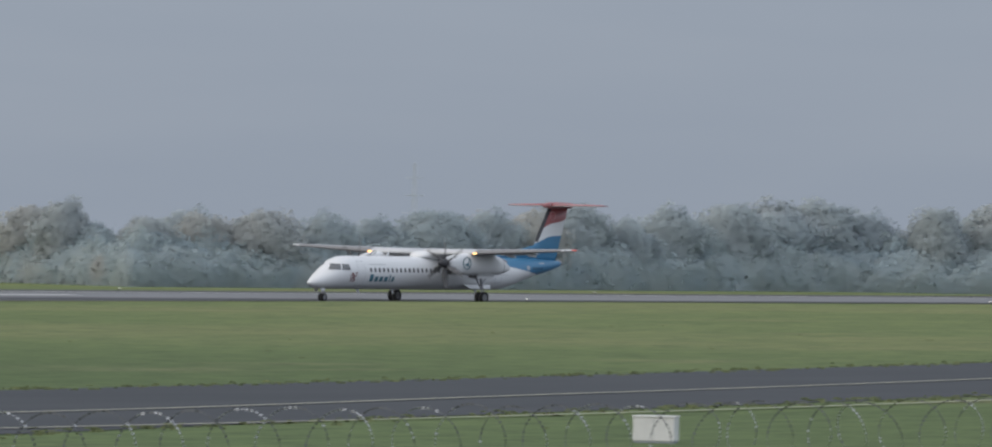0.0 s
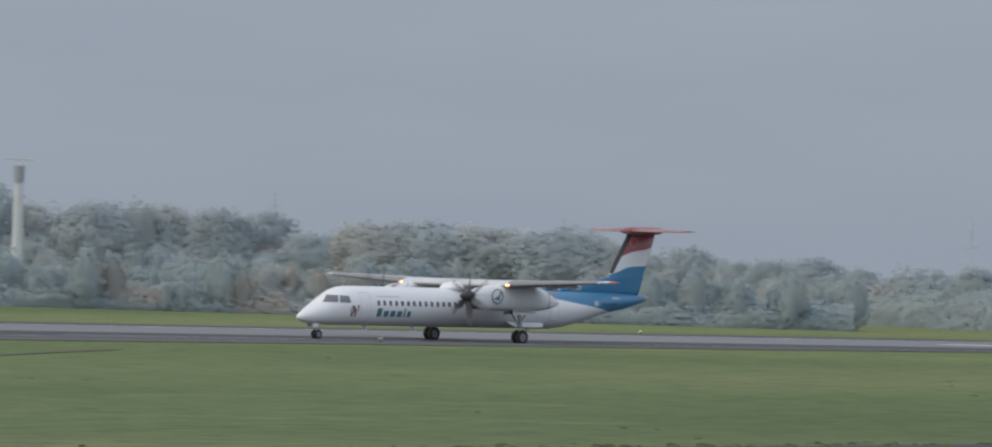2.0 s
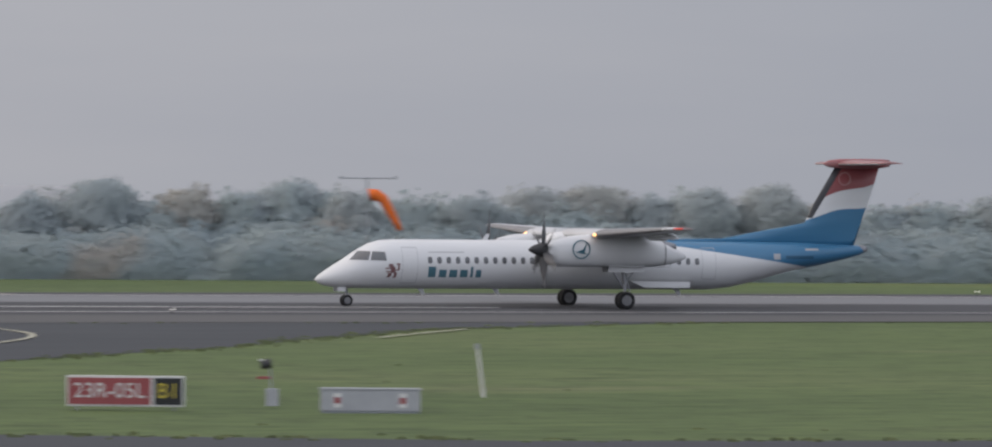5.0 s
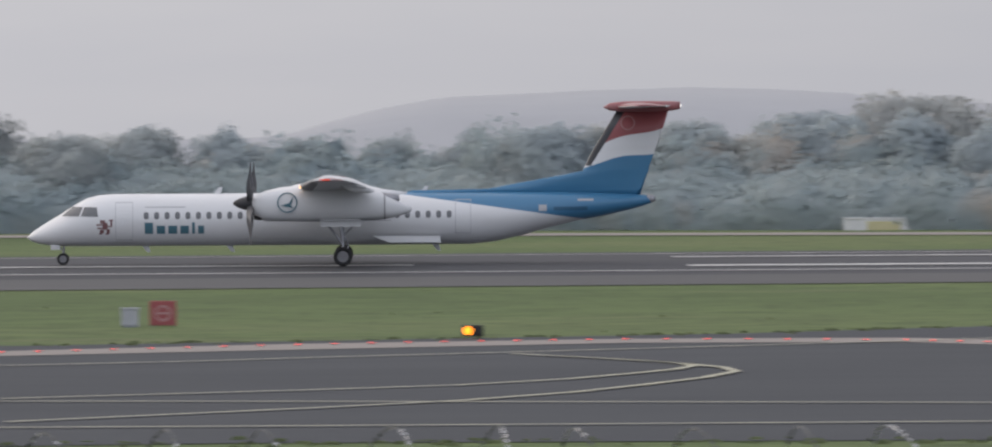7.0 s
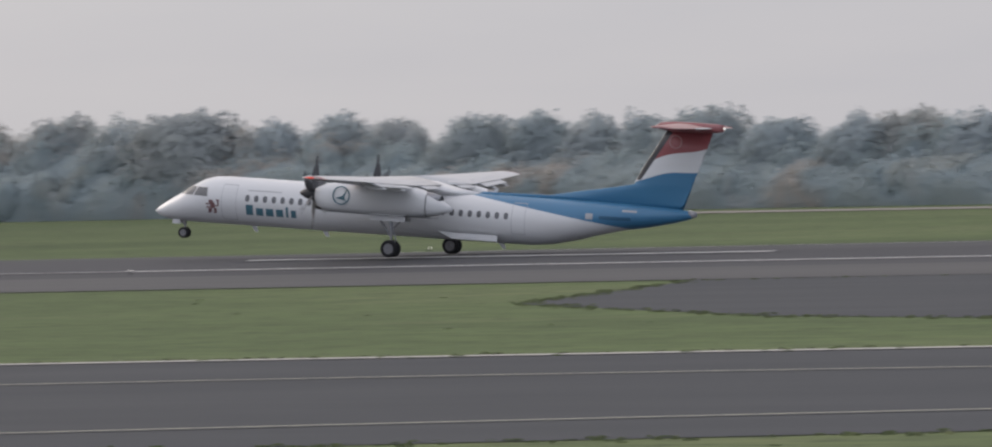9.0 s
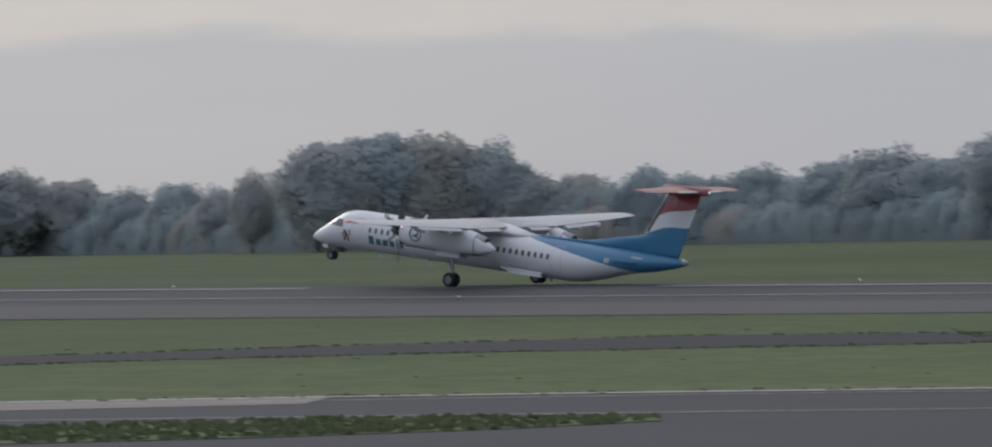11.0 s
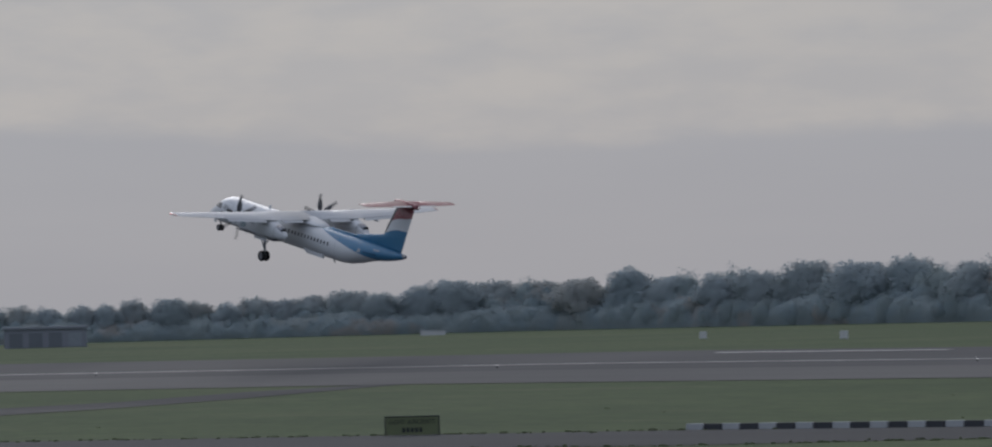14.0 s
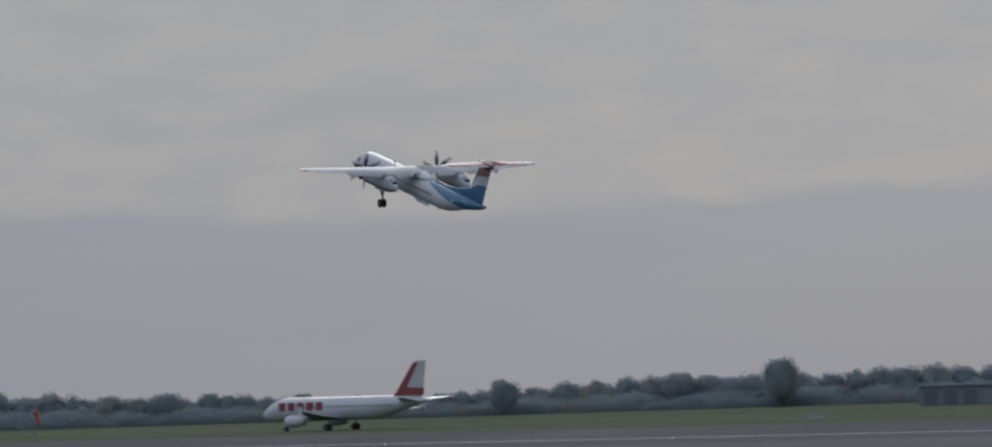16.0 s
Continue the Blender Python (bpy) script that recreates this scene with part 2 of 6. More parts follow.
ROAD = asphalt_material("pinkish_concrete", (0.30, 0.27, 0.25), (0.21, 0.195, 0.185))
WORN_CONCRETE = asphalt_material("worn_pinkish_concrete", (0.185, 0.165, 0.152), (0.13, 0.118, 0.11))
PALE_TARMAC = asphalt_material("worn_runway_asphalt", (0.22, 0.225, 0.235), (0.14, 0.145, 0.155))
EARTH = worn("bare_earth", (0.125, 0.122, 0.078), (0.065, 0.07, 0.042), 0.3, 0.95)
BARK = worn("bark", (0.22, 0.20, 0.18), (0.13, 0.12, 0.11), 2.0, 0.9)
LINE_WHITE = worn("road_paint_white", (0.66, 0.66, 0.645), (0.42, 0.42, 0.41), 0.5, 0.6)
# line paint greyed for the left end, where haze is painted into it
HAZED_WHITE = worn("hazed_road_paint_white", (0.34, 0.345, 0.35), (0.18, 0.185, 0.19), 0.5, 0.6)
LINE_YELLOW = worn("road_paint_pale_yellow", (0.50, 0.48, 0.34), (0.24, 0.24, 0.20), 0.5, 0.6)


# ---- helpers for building ----
def part(name, bm, material, parent=None, label="", smooth=False, kind=""):
    """Links a bmesh as one mesh object, under its thing if one is given."""
    me = bpy.data.meshes.new(name)
    bm.to_mesh(me)
    bm.free()
    for mm in material if isinstance(material, (list, tuple)) else [material]:
        me.materials.append(mm)
    if smooth:
        me.shade_smooth()
    ob = new(name, me)
    ob.parent = parent
    return tagged(ob, label, kind=kind)


def twin(ob, m, parent=None):
    """Another object on the same mesh, at the pose m."""
    o = ob.copy()
    scene.collection.objects.link(o)
    if parent:
        o.parent = parent
    o.matrix_basis = m
    return o


def thing(name, m, label, category, group=""):
    ob = new(name)
    ob.empty_display_size = 0.2
    ob.matrix_basis = m
    return tagged(ob, label, category, group)


def box(bm, x0, x1, y0, y1, z0, z1, bevel=0.0):
    r = bmesh.ops.create_cube(bm, size=1, matrix=Matrix.LocRotScale(((x0 + x1) / 2, (y0 + y1) / 2, (z0 + z1) / 2), None, (x1 - x0, y1 - y0, z1 - z0)))
    if bevel:
        es = list({e for v in r["verts"] for e in v.link_edges})
        bmesh.ops.bevel(bm, geom=es, offset=bevel, segments=2, affect="EDGES", profile=0.6)
    return bm


def boxed(*a, **k):
    return box(bmesh.new(), *a, **k)


def tube(bm, a, b, r0, r1=None, seg=10):
    """A round bar from a to b."""
    a, b = Vector(a), Vector(b)
    m = Matrix.Translation((a + b) / 2) @ (b - a).to_track_quat("Z", "Y").to_matrix().to_4x4()
    bmesh.ops.create_cone(bm, cap_ends=True, segments=seg, radius1=r0, radius2=r0 if r1 is None else r1, depth=(b - a).length, matrix=m)
    return bm


def loft(rings, cap=True):
    """Skins rings of equal length; the last ring may be a point."""
    bm = bmesh.new()
    rows = [[bm.verts.new(p) for p in ring] for ring in rings]
    n = len(rows[0])
    for a, b in zip(rows, rows[1:]):
        for i in range(n):
            bm.faces.new((a[i], a[(i + 1) % n], b[(i + 1) % n], b[i]))
    if cap:
        bm.faces.new(rows[0][::-1])
        bm.faces.new(rows[-1])
    bmesh.ops.recalc_face_normals(bm, faces=bm.faces)
    return bm


# ---- the ground ----
def field(x, y):
    """Height of the field: a cambered runway on a gently tilted, gently falling ground."""
    fall = -0.0045 * min(max(0.0, -450.0 - x), 580.0)
    if y >= CL:
        return -0.02 - min(max(-0.0022 * x, -0.3), 1.6) * min((y - CL) / 30, 1) + fall
    return -0.02 - min(max(0.55 - 0.003 * x, -0.6), 2.4) * min((CL - y) / 30, 1) + fall


def terrain(x, y):
    """The tilted field, which falls away beyond the woods."""
    return field(x, y) - 0.03 * max(0.0, math.hypot(x, y) - 1600.0)


XS = [-4500, -3000, -2200, -1600] + list(range(-1500, 901, 25)) + [1200, 2000, 3200, 4500]
YS = [-600, -100, 0, 60, 120, 180, 240, CL - 30, CL - 24, CL - 18, CL - 12, CL - 6, CL, CL + 6, CL + 12, CL + 18, CL + 24, CL + 30, 400, 450, 500, 560, 640, 760, 1000, 1500, 2400, 4500]


def sheet(name, xs, ys, material, lift, label):
    bm = bmesh.new()
    g = [[bm.verts.new((x, y, terrain(x, y) + lift)) for x in xs] for y in ys]
    for r0, r1 in zip(g, g[1:]):
        for i in range(len(xs) - 1):
            bm.faces.new((r0[i], r0[i + 1], r1[i + 1], r1[i]))
    return part(name, bm, material, None, label, kind="structure")


def patch(name, points, material, lift, label):
    """A level surface with the given outline, laid on the tilted field."""
    bm = bmesh.new()
    f = bm.faces.new([bm.verts.new((x, y, terrain(x, y) + lift)) for x, y in points])
    f.normal_update()
    if f.normal.z < 0:
        f.normal_flip()
    bmesh.ops.triangulate(bm, faces=[f])
    return part(name, bm, material, None, label, kind="structure")


def ribbon(name, points, width, material, lift, label):
    """A painted line along points, smoothed, laid on the field."""
    pts = [Vector((*p, 0)) for p in points]
    fine = []
    for i in range(len(pts) - 1):
        p0, p1, p2, p3 = pts[max(i - 1, 0)], pts[i], pts[i + 1], pts[min(i + 2, len(pts) - 1)]
        steps = max(2, int((p2 - p1).length / 4))
        for k in range(steps):
            u = k / steps
            fine.append(0.5 * (2 * p1 + (p2 - p0) * u + (2 * p0 - 5 * p1 + 4 * p2 - p3) * u * u + (3 * p1 - p0 - 3 * p2 + p3) * u ** 3))
    fine.append(pts[-1])
    bm = bmesh.new()
    row = []
    for i, p in enumerate(fine):
        d = fine[min(i + 1, len(fine) - 1)] - fine[max(i - 1, 0)]
        n = Vector((-d.y, d.x, 0)).normalized() * width / 2
        row.append([bm.verts.new((q.x, q.y, terrain(q.x, q.y) + lift)) for q in (p - n, p + n)])
    for a, b in zip(row, row[1:]):
        bm.faces.new((a[0], b[0], b[1], a[1]))
    bmesh.ops.recalc_face_normals(bm, faces=bm.faces)
    return part(name, bm, material, None, label, kind="structure")


sheet("ground", XS, YS, GRASS, 0, "mown green airfield grass with worn yellowish patches")
RUN_X = [x for x in XS if -1500 <= x <= 900]
sheet("runway", RUN_X, [y for y in YS if CL - 30 <= y <= CL + 30], TARMAC, 0.02, "long grey asphalt runway with tyre marks and white paint")
sheet("runway_shoulder", RUN_X, [y for y in YS if CL - 30 <= y <= CL - 18], SHOULDER, 0.035, "paler worn runway shoulder")
TAXIWAY = [(420, 222), (330, 198), (260, 180), (212, 170), (175, 164), (136, 159), (100, 160), (60, 167), (47, 174), (32, 179), (24, 187), (22, 198), (20, 207),
           (26, 216), (39, 223), (65, 242), (83, 266), (91, 280), (103, 298), (122, 312.2), (66, 312.2), (65.5, 300), (66, 289), (62, 279), (48, 261), (29, 245), (12, 233), (-12, 226),
           (-27, 232), (-50, 243), (-68, 255), (-80, 275), (-90, 312.2), (-112, 312.2), (-105, 270), (-85, 245), (-61, 229), (-50, 221), (-43, 215), (-45, 210), (-55, 206), (-90, 203),
           (-117, 199), (-135, 191), (-149, 185), (-167, 175), (-187, 161), (-260, 110), (-230, 90), (-150, 112), (-103, 128), (-80, 137), (-40, 148), (-3, 151),
           (15, 149), (60, 140), (100, 134), (143, 133), (165, 138), (211, 146), (300, 168), (430, 205)]
patch("taxiway", TAXIWAY, TAXI, 0.02, "dark grey asphalt taxiway with pale lines")
LINK = [(-178.6, 254), (-192, 268), (-205, 265), (-212, 252), (-217, 239), (-222, 226), (-229, 216), (-250, 206.5), (-266, 199.5), (-290, 188), (-330, 170), (-360, 150), (-300, 150), (-262, 172),
        (-238.5, 179.7), (-226, 190), (-214, 203), (-210, 213), (-206, 224.7), (-202, 229), (-196.6, 235.3), (-188.3, 241.5), (-178, 248.4)]
TONGUE = [(-126.8, 161.5), (-127.5, 155), (-131, 148), (-136, 142.6), (-146, 132), (-160, 120), (-172, 126), (-160, 140), (-148, 153), (-142, 161), (-135, 164.5), (-129.5, 164.5)]
patch("grass_verge", TONGUE, GRASS, 0.045, "narrow tongue of rough grass between taxiways")
patch("taxiway_2", LINK, DARK_TAXI, 0.02, "narrow dark asphalt link taxiway")
patch("taxiway_3", [(-545, 312.2), (-530, 290), (-507, 270), (-475, 252), (-455, 237), (-425, 222), (-400, 196), (-380, 170), (-430, 150), (-560, 180), (-680, 260), (-620, 312.2)], DARK_TAXI, 0.02, "wide dark asphalt taxiway entry")
patch("taxiway_4", [(-457, 312.2), (-440.5, 290), (-416, 263.4), (-405.7, 246), (-403.5, 235), (-412, 230), (-424, 221.5), (-401, 197), (-388.6, 202.8), (-379.5, 211.6), (-377, 220.5), (-378, 229.5), (-390, 246.5), (-410, 270), (-444, 305), (-450, 312.2)],
      DARK_TAXI, 0.024, "narrow curved dark asphalt link through the grass")
patch("concrete_margin", [(-157, 181.5), (-167, 174.6), (-187, 160.6), (-215, 141), (-208, 132), (-184, 149), (-168, 160), (-158, 168), (-152, 174)], ROAD, 0.035, "pale pinkish concrete margin of the taxiway")

patch("concrete_fillet", [(66, 312.2), (73, 306), (76, 292), (72, 274), (64, 263), (56, 259), (50, 262.5), (62, 279), (66, 289), (65.5, 300)], WORN_CONCRETE, 0.035, "pale pinkish concrete fillet beside the grass")
# bright wet reflection across the taxiway, put into a pale strip's colour
patch("concrete_strip", [(-14, 214), (-2, 219), (8, 223), (17, 221), (22, 214), (24, 216), (22, 221), (17, 226), (8, 227.5), (-3, 225), (-12, 220)], ROAD, 0.035, "pale strip across the taxiway with its wet shine painted in")

ribbon("perimeter_road", [(98, 364), (80, 386), (63, 411), (50, 427), (0, 448), (-54, 463), (-82, 494), (-141, 528), (-220, 556)], 11, ROAD, 0.05, "pale pinkish concrete road beyond the runway")
patch("concrete_apron", [(56, 372.3), (56.5, 385), (55.5, 408), (52, 420), (44, 429), (50, 446), (66, 449), (84, 442), (92, 425), (98, 400), (101, 372.3)], ROAD, 0.06, "pale pinkish concrete turn-off beyond the runway")
sheet("runway_strip", [x for x in RUN_X if x >= 75], [CL + 7, CL + 15, CL + 23], PALE_TARMAC, 0.035, "paler worn half of the runway")

# painted lines
PAINT = "white painted runway line, slightly worn, greyed for haze towards the left end"
for k in range(-6, 8):
    x0 = -88 + 59.5 * k
    sheet("runway_centre_line", [x0, x0 + 15, x0 + 30], [CL - 3.4, CL - 2.5], LINE_WHITE if x0 > -160 else HAZED_WHITE, 0.06, PAINT)
for x0, wide in ((15, 1.8), (190, 1.8), (365, 1.8), (-201, 0.9)):
    for y in (CL - 6.5, CL + 12.5):
        sheet("touchdown_bar", [x0, x0 + 12, x0 + 24], [y, y + wide], LINE_WHITE, 0.06, PAINT)
hazed_from = min(RUN_X, key=lambda x: abs(x + 160))
for y, x0, x1 in ((CL - 12.5, -1500, hazed_from), (CL - 12.5, hazed_from, 900), (CL + 22.5, -1500, hazed_from), (CL + 22.5, hazed_from, 900)):
    sheet("runway_edge_line", [x for x in RUN_X if x0 <= x <= x1], [y, y + 0.6], LINE_WHITE if x1 == 900 else HAZED_WHITE, 0.055, PAINT)
LINES = [[(330, 186), (232, 161), (189, 152), (156, 146), (110, 146), (70, 152), (43, 160), (20, 168), (-9, 176), (-49, 186), (-90, 182), (-130, 168), (-190, 138), (-240, 105)],
         [(430, 200), (300, 164), (211, 143), (150, 136), (100, 140), (41, 155), (0, 159), (-37, 160), (-80, 147), (-110, 135), (-200, 100)],
         [(-60, 207.5), (-30, 203), (-11, 205), (-2, 210), (8, 216), (20, 224), (42, 240), (58, 252), (71, 266), (79, 282), (82, 298), (81, 318)],
         [(-10, 178), (2, 185), (7, 193), (9, 199), (8, 203.5), (5, 210)],
         [(-9, 163), (2, 174), (7, 184), (10, 194), (9, 200.5), (7, 206), (4, 212)],
         [(104, 297), (98, 287), (94, 280)], [(20, 189), (24, 186.5), (28, 185.5)],
         [(-110, 195), (-140, 184), (-165, 169), (-200, 145)]]
for pts in LINES:
    ribbon("taxiway_line", pts, 0.32, LINE_YELLOW, 0.06, "thin pale painted taxiway line")
ribbon("concrete_edge", [(-60, 204.6), (-90, 201.8), (-117, 197.8), (-135, 189.8), (-149, 183.8), (-167, 173.8), (-187, 159.8), (-230, 129.5)], 1.3, EDGE, 0.05, "pale concrete edge strip of the taxiway")
for k in range(10):
    y = 136 + 2.35 * k
    sheet("taxiway_bar", [136.8, 137.8], [y, y + 0.55], LINE_WHITE, 0.06, "short pale painted bar on the taxiway")
sheet("taxiway_bar", [131, 134], [134.5, 135.2], LINE_WHITE, 0.06, "short pale painted bar on the taxiway")
sheet("taxiway_bar", [138, 141.5], [132.6, 133.3], LINE_WHITE, 0.06, "short pale painted bar on the taxiway")
ribbon("worn_track", [(110, 182), (116, 188), (139, 211), (171, 239), (184, 251), (212, 274), (235, 292)], 1.2, EARTH, 0.03, "narrow worn earth track through the grass")


def mesh_from(name, vs, fs, material):
    me = bpy.data.meshes.new(name)
    me.from_pydata([tuple(v) for v in vs], [], fs)
    me.materials.append(material)
    return me


# ---- rough grass along the edges and over the field ----
def inside(x, y, poly):
    hit = False
    for (x0, y0), (x1, y1) in zip(poly, poly[1:] + poly[:1]):
        if (y0 > y) != (y1 > y) and x < (x1 - x0) * (y - y0) / (y1 - y0) + x0:
            hit = not hit
    return hit


def rough_grass():
    rng = random.Random(3)
    vs, fs = [], []

    def tuft(x, y, w, h):
        z = terrain(x, y)
        for _ in range(3):
            a, lean = rng.uniform(0, 3.14), rng.uniform(-0.3, 0.3) * h
            c, s = math.cos(a) * w / 2, math.sin(a) * w / 2
            n = len(vs)
            vs.extend([(x - c, y - s, z - 0.02), (x + c, y + s, z - 0.02), (x + c * 0.6 + lean, y + s * 0.6, z + h * rng.uniform(0.6, 1)), (x - c * 0.6 + lean, y - s * 0.6, z + h * rng.uniform(0.6, 1))])
            fs.append((n, n + 1, n + 2, n + 3))

    for poly in (TAXIWAY, LINK):
        for (x0, y0), (x1, y1) in zip(poly, poly[1:] + poly[:1]):
            n = int(math.hypot(x1 - x0, y1 - y0) / 0.32)
            for k in range(n):
                u = rng.random()
                x, y = x0 + (x1 - x0) * u + rng.gauss(0, 0.5), y0 + (y1 - y0) * u + rng.gauss(0, 0.8)
                if y < 311.5:
                    tuft(x, y, rng.uniform(0.15, 0.6), rng.uniform(0.03, 0.11))
    for _ in range(9000):
        x, y = rng.uniform(-172, -126), rng.uniform(120, 165)
        if inside(x, y, TONGUE):
            tuft(x, y, rng.uniform(0.2, 0.5), rng.uniform(0.08, 0.20))
    for _ in range(400):
        x, y = rng.uniform(-330, 330), rng.uniform(112, 311)
        if abs(x) < y * 1.6 and noise.noise(Vector((x * 0.05, y * 0.05, 0))) > -0.15 and not inside(x, y, TAXIWAY) and not inside(x, y, LINK):
            tuft(x, y, rng.uniform(0.2, 0.5), rng.uniform(0.03, 0.06))
    ob = new("rough_grass", mesh_from("rough_grass", vs, fs, TUFT))
    tagged(ob, "tufts of rough grass along the paved edges", "grass", kind="stuff")


rough_grass()


# ---- woods ----
def leaf_cloud(rng, blobs, count, size):
    """Many small tilted leaf sprays round the given blobs (centre, radii)."""
    vs, fs = [], []
    weights = [b[1][0] * b[1][2] for b in blobs]
    for _ in range(count):
        c, r = rng.choices(blobs, weights)[0]
        d = Vector((rng.gauss(0, 1), rng.gauss(0, 1), rng.gauss(0, 1))).normalized()
        k = 0.66 + 0.40 * rng.random()
        p = Vector(c) + Vector((d.x * r[0], d.y * r[1], d.z * r[2])) * k
        n = (d + Vector((rng.gauss(0, 0.45), rng.gauss(-0.15, 0.45), rng.gauss(0.2, 0.4)))).normalized()
        s = size * (0.5 + rng.random())
        t1 = n.cross(Vector((rng.random() - 0.5, rng.random() - 0.5, rng.random() - 0.5))).normalized() * s
        t2 = n.cross(t1)
        i0 = len(vs)
        vs.extend((p - t1 * 0.5 - t2 * 0.2, p + t1 * 0.1 - t2 * 0.5 + n * (0.12 * s), p + t1 * 0.55 + t2 * 0.1, p + t2 * 0.5 + n * (0.15 * s)))
        fs.append((i0, i0 + 1, i0 + 2, i0 + 3))
    return vs, fs


def trunk_mesh(rng, height, radius, limbs):
    bm = bmesh.new()
    top = Vector((rng.uniform(-0.3, 0.3), rng.uniform(-0.3, 0.3), height * 0.75))
    tube(bm, (0, 0, -0.5), top, radius, radius * 0.25, 8)
    for _ in range(limbs):
        u = rng.uniform(0.3, 0.9)
        a = top * u
        ang = rng.uniform(0, 6.28)
        ln = height * rng.uniform(0.2, 0.38)
        tube(bm, a, a + Vector((math.cos(ang) * ln * 0.7, math.sin(ang) * ln * 0.7, ln * 0.75)), radius * 0.45 * (1.1 - u), radius * 0.08, 5)
    return bm


def knobbly(vs, fs, rng, blobs, level=2, rough=0.22, core=0.88):
    """Adds solid, uneven leaf masses to a list of points and faces."""
    bm = bmesh.new()
    bmesh.ops.create_icosphere(bm, subdivisions=level, radius=1)
    ball = [v.co.copy() for v in bm.verts]
    tris = [[v.index for v in f.verts] for f in bm.faces]
    bm.free()
    for c, r in blobs:
        off, n = Vector((rng.uniform(0, 90), rng.uniform(0, 90), 0)), len(vs)
        for b in ball:
            k = core + rough * noise.noise(b * 1.7 + off) + rough * 0.6 * noise.noise(b * 4.6 + off)
            vs.append(Vector(c) + Vector((b.x * r[0], b.y * r[1], b.z * r[2])) * k)
        fs.extend([tuple(n + q for q in t) for t in tris])


def crown_mesh(rng, blobs, leaves, size, material, level=2):
    vs, fs = [], []
    knobbly(vs, fs, rng, blobs, level)
    n = len(fs)
    lv, lf = leaf_cloud(rng, blobs, leaves, size)
    k = len(vs)
    me = mesh_from("crown", vs + lv, fs + [tuple(k + q for q in f) for f in lf], material)
    for q in me.polygons:
        q.use_smooth = q.index < n
    return me


def spray(vs, fs, rng, p, n, s, wild=0.2):
    """One leaf spray at p that lies along the surface with the normal n; its shading normal is levelled to even out the
    light.
    """
    out = Vector((n.x, n.y, n.z * 0.5))
    n = (n + Vector((rng.gauss(0, wild), rng.gauss(0, wild), rng.gauss(0, wild)))).normalized()
    t1 = n.cross(Vector((rng.random() - 0.5, rng.random() - 0.5, rng.random() - 0.5))).normalized() * s
    t2 = n.cross(t1)
    k = len(vs)
    out = (out + n * 0.3).normalized()
    vs.extend(((p - t1 * 0.5 - t2 * 0.45, out), (p + t1 * 0.6 - t2 * 0.1, out), (p - t1 * 0.1 + t2 * 0.6, out)))
    fs.append((k, k + 1, k + 2))


def leafy_mesh(name, vs, fs, material):
    """A mesh from vertices that come with their normals."""
    me = mesh_from(name, [p for p, n in vs], fs, material)
    me.polygons.foreach_set("use_smooth", [True] * len(fs))
    me.normals_split_custom_set_from_vertices([tuple(n) for p, n in vs])
    return me


def unit_ball(level):
    bm = bmesh.new()
    bmesh.ops.create_icosphere(bm, subdivisions=level, radius=1)
    out = [v.co.copy() for v in bm.verts], [tuple(v.index for v in f.verts) for f in bm.faces]
    bm.free()
    return out


BALLS = {2: unit_ball(2), 3: unit_ball(3)}


def lobed_crown(vs, fs, rng, at, spread, rz, level, leaves, size):
    """A dense crown: an uneven lobed dome with leaf sprays along it and a fringe of loose ones."""
    off = Vector((rng.uniform(0, 90), rng.uniform(0, 90), rng.uniform(0, 90)))

    def reach(d):
        return 0.92 + 0.34 * noise.noise(d * 1.6 + off) + 0.15 * noise.noise(d * 4.3 + off) + 0.07 * noise.noise(d * 9.0 + off)

    def slope(d):
        # normals levelled so tops and sides of a crown take similar light
        return Vector((d.x / spread, d.y / spread, 0.4 * d.z / rz)).normalized()

    def put(d, k):
        return Vector((at[0] + d.x * spread * k, at[1] + d.y * spread * k, at[2] + d.z * rz * k))

    ball, tris = BALLS[level]
    n = len(vs)
    vs.extend((put(d, reach(d) * 0.80), slope(d)) for d in ball)
    fs.extend(tuple(n + q for q in t) for t in tris)
    for _ in range(leaves):
        d = Vector((rng.gauss(0, 1), rng.gauss(0, 1), rng.gauss(0.25, 1))).normalized()
        spray(vs, fs, rng, put(d, reach(d) * (0.78 + 0.27 * rng.random() ** 0.9)), slope(d), size * rng.uniform(0.5, 1.25), 0.45)


def broad_tree(seed, height=10.0, spread=4.2, leaves=5200, material=LEAVES, label="autumn broadleaf tree, rounded dense crown paled with painted haze"):
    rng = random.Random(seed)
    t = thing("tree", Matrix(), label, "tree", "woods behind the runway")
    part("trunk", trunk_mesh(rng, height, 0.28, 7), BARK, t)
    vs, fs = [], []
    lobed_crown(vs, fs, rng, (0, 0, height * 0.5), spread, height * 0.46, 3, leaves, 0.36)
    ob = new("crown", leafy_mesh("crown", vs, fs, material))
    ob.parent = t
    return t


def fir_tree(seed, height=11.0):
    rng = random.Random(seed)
    t = thing("conifer", Matrix(), "pointed conifer among broadleaf trees, its green paled with painted haze", "tree", "woods behind the runway")
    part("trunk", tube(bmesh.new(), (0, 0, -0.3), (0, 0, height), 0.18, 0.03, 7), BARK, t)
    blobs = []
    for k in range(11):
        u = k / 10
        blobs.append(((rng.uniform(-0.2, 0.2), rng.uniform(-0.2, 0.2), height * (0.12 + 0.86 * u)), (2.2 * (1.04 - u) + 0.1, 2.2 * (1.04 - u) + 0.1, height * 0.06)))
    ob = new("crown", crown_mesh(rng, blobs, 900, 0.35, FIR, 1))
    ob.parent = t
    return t


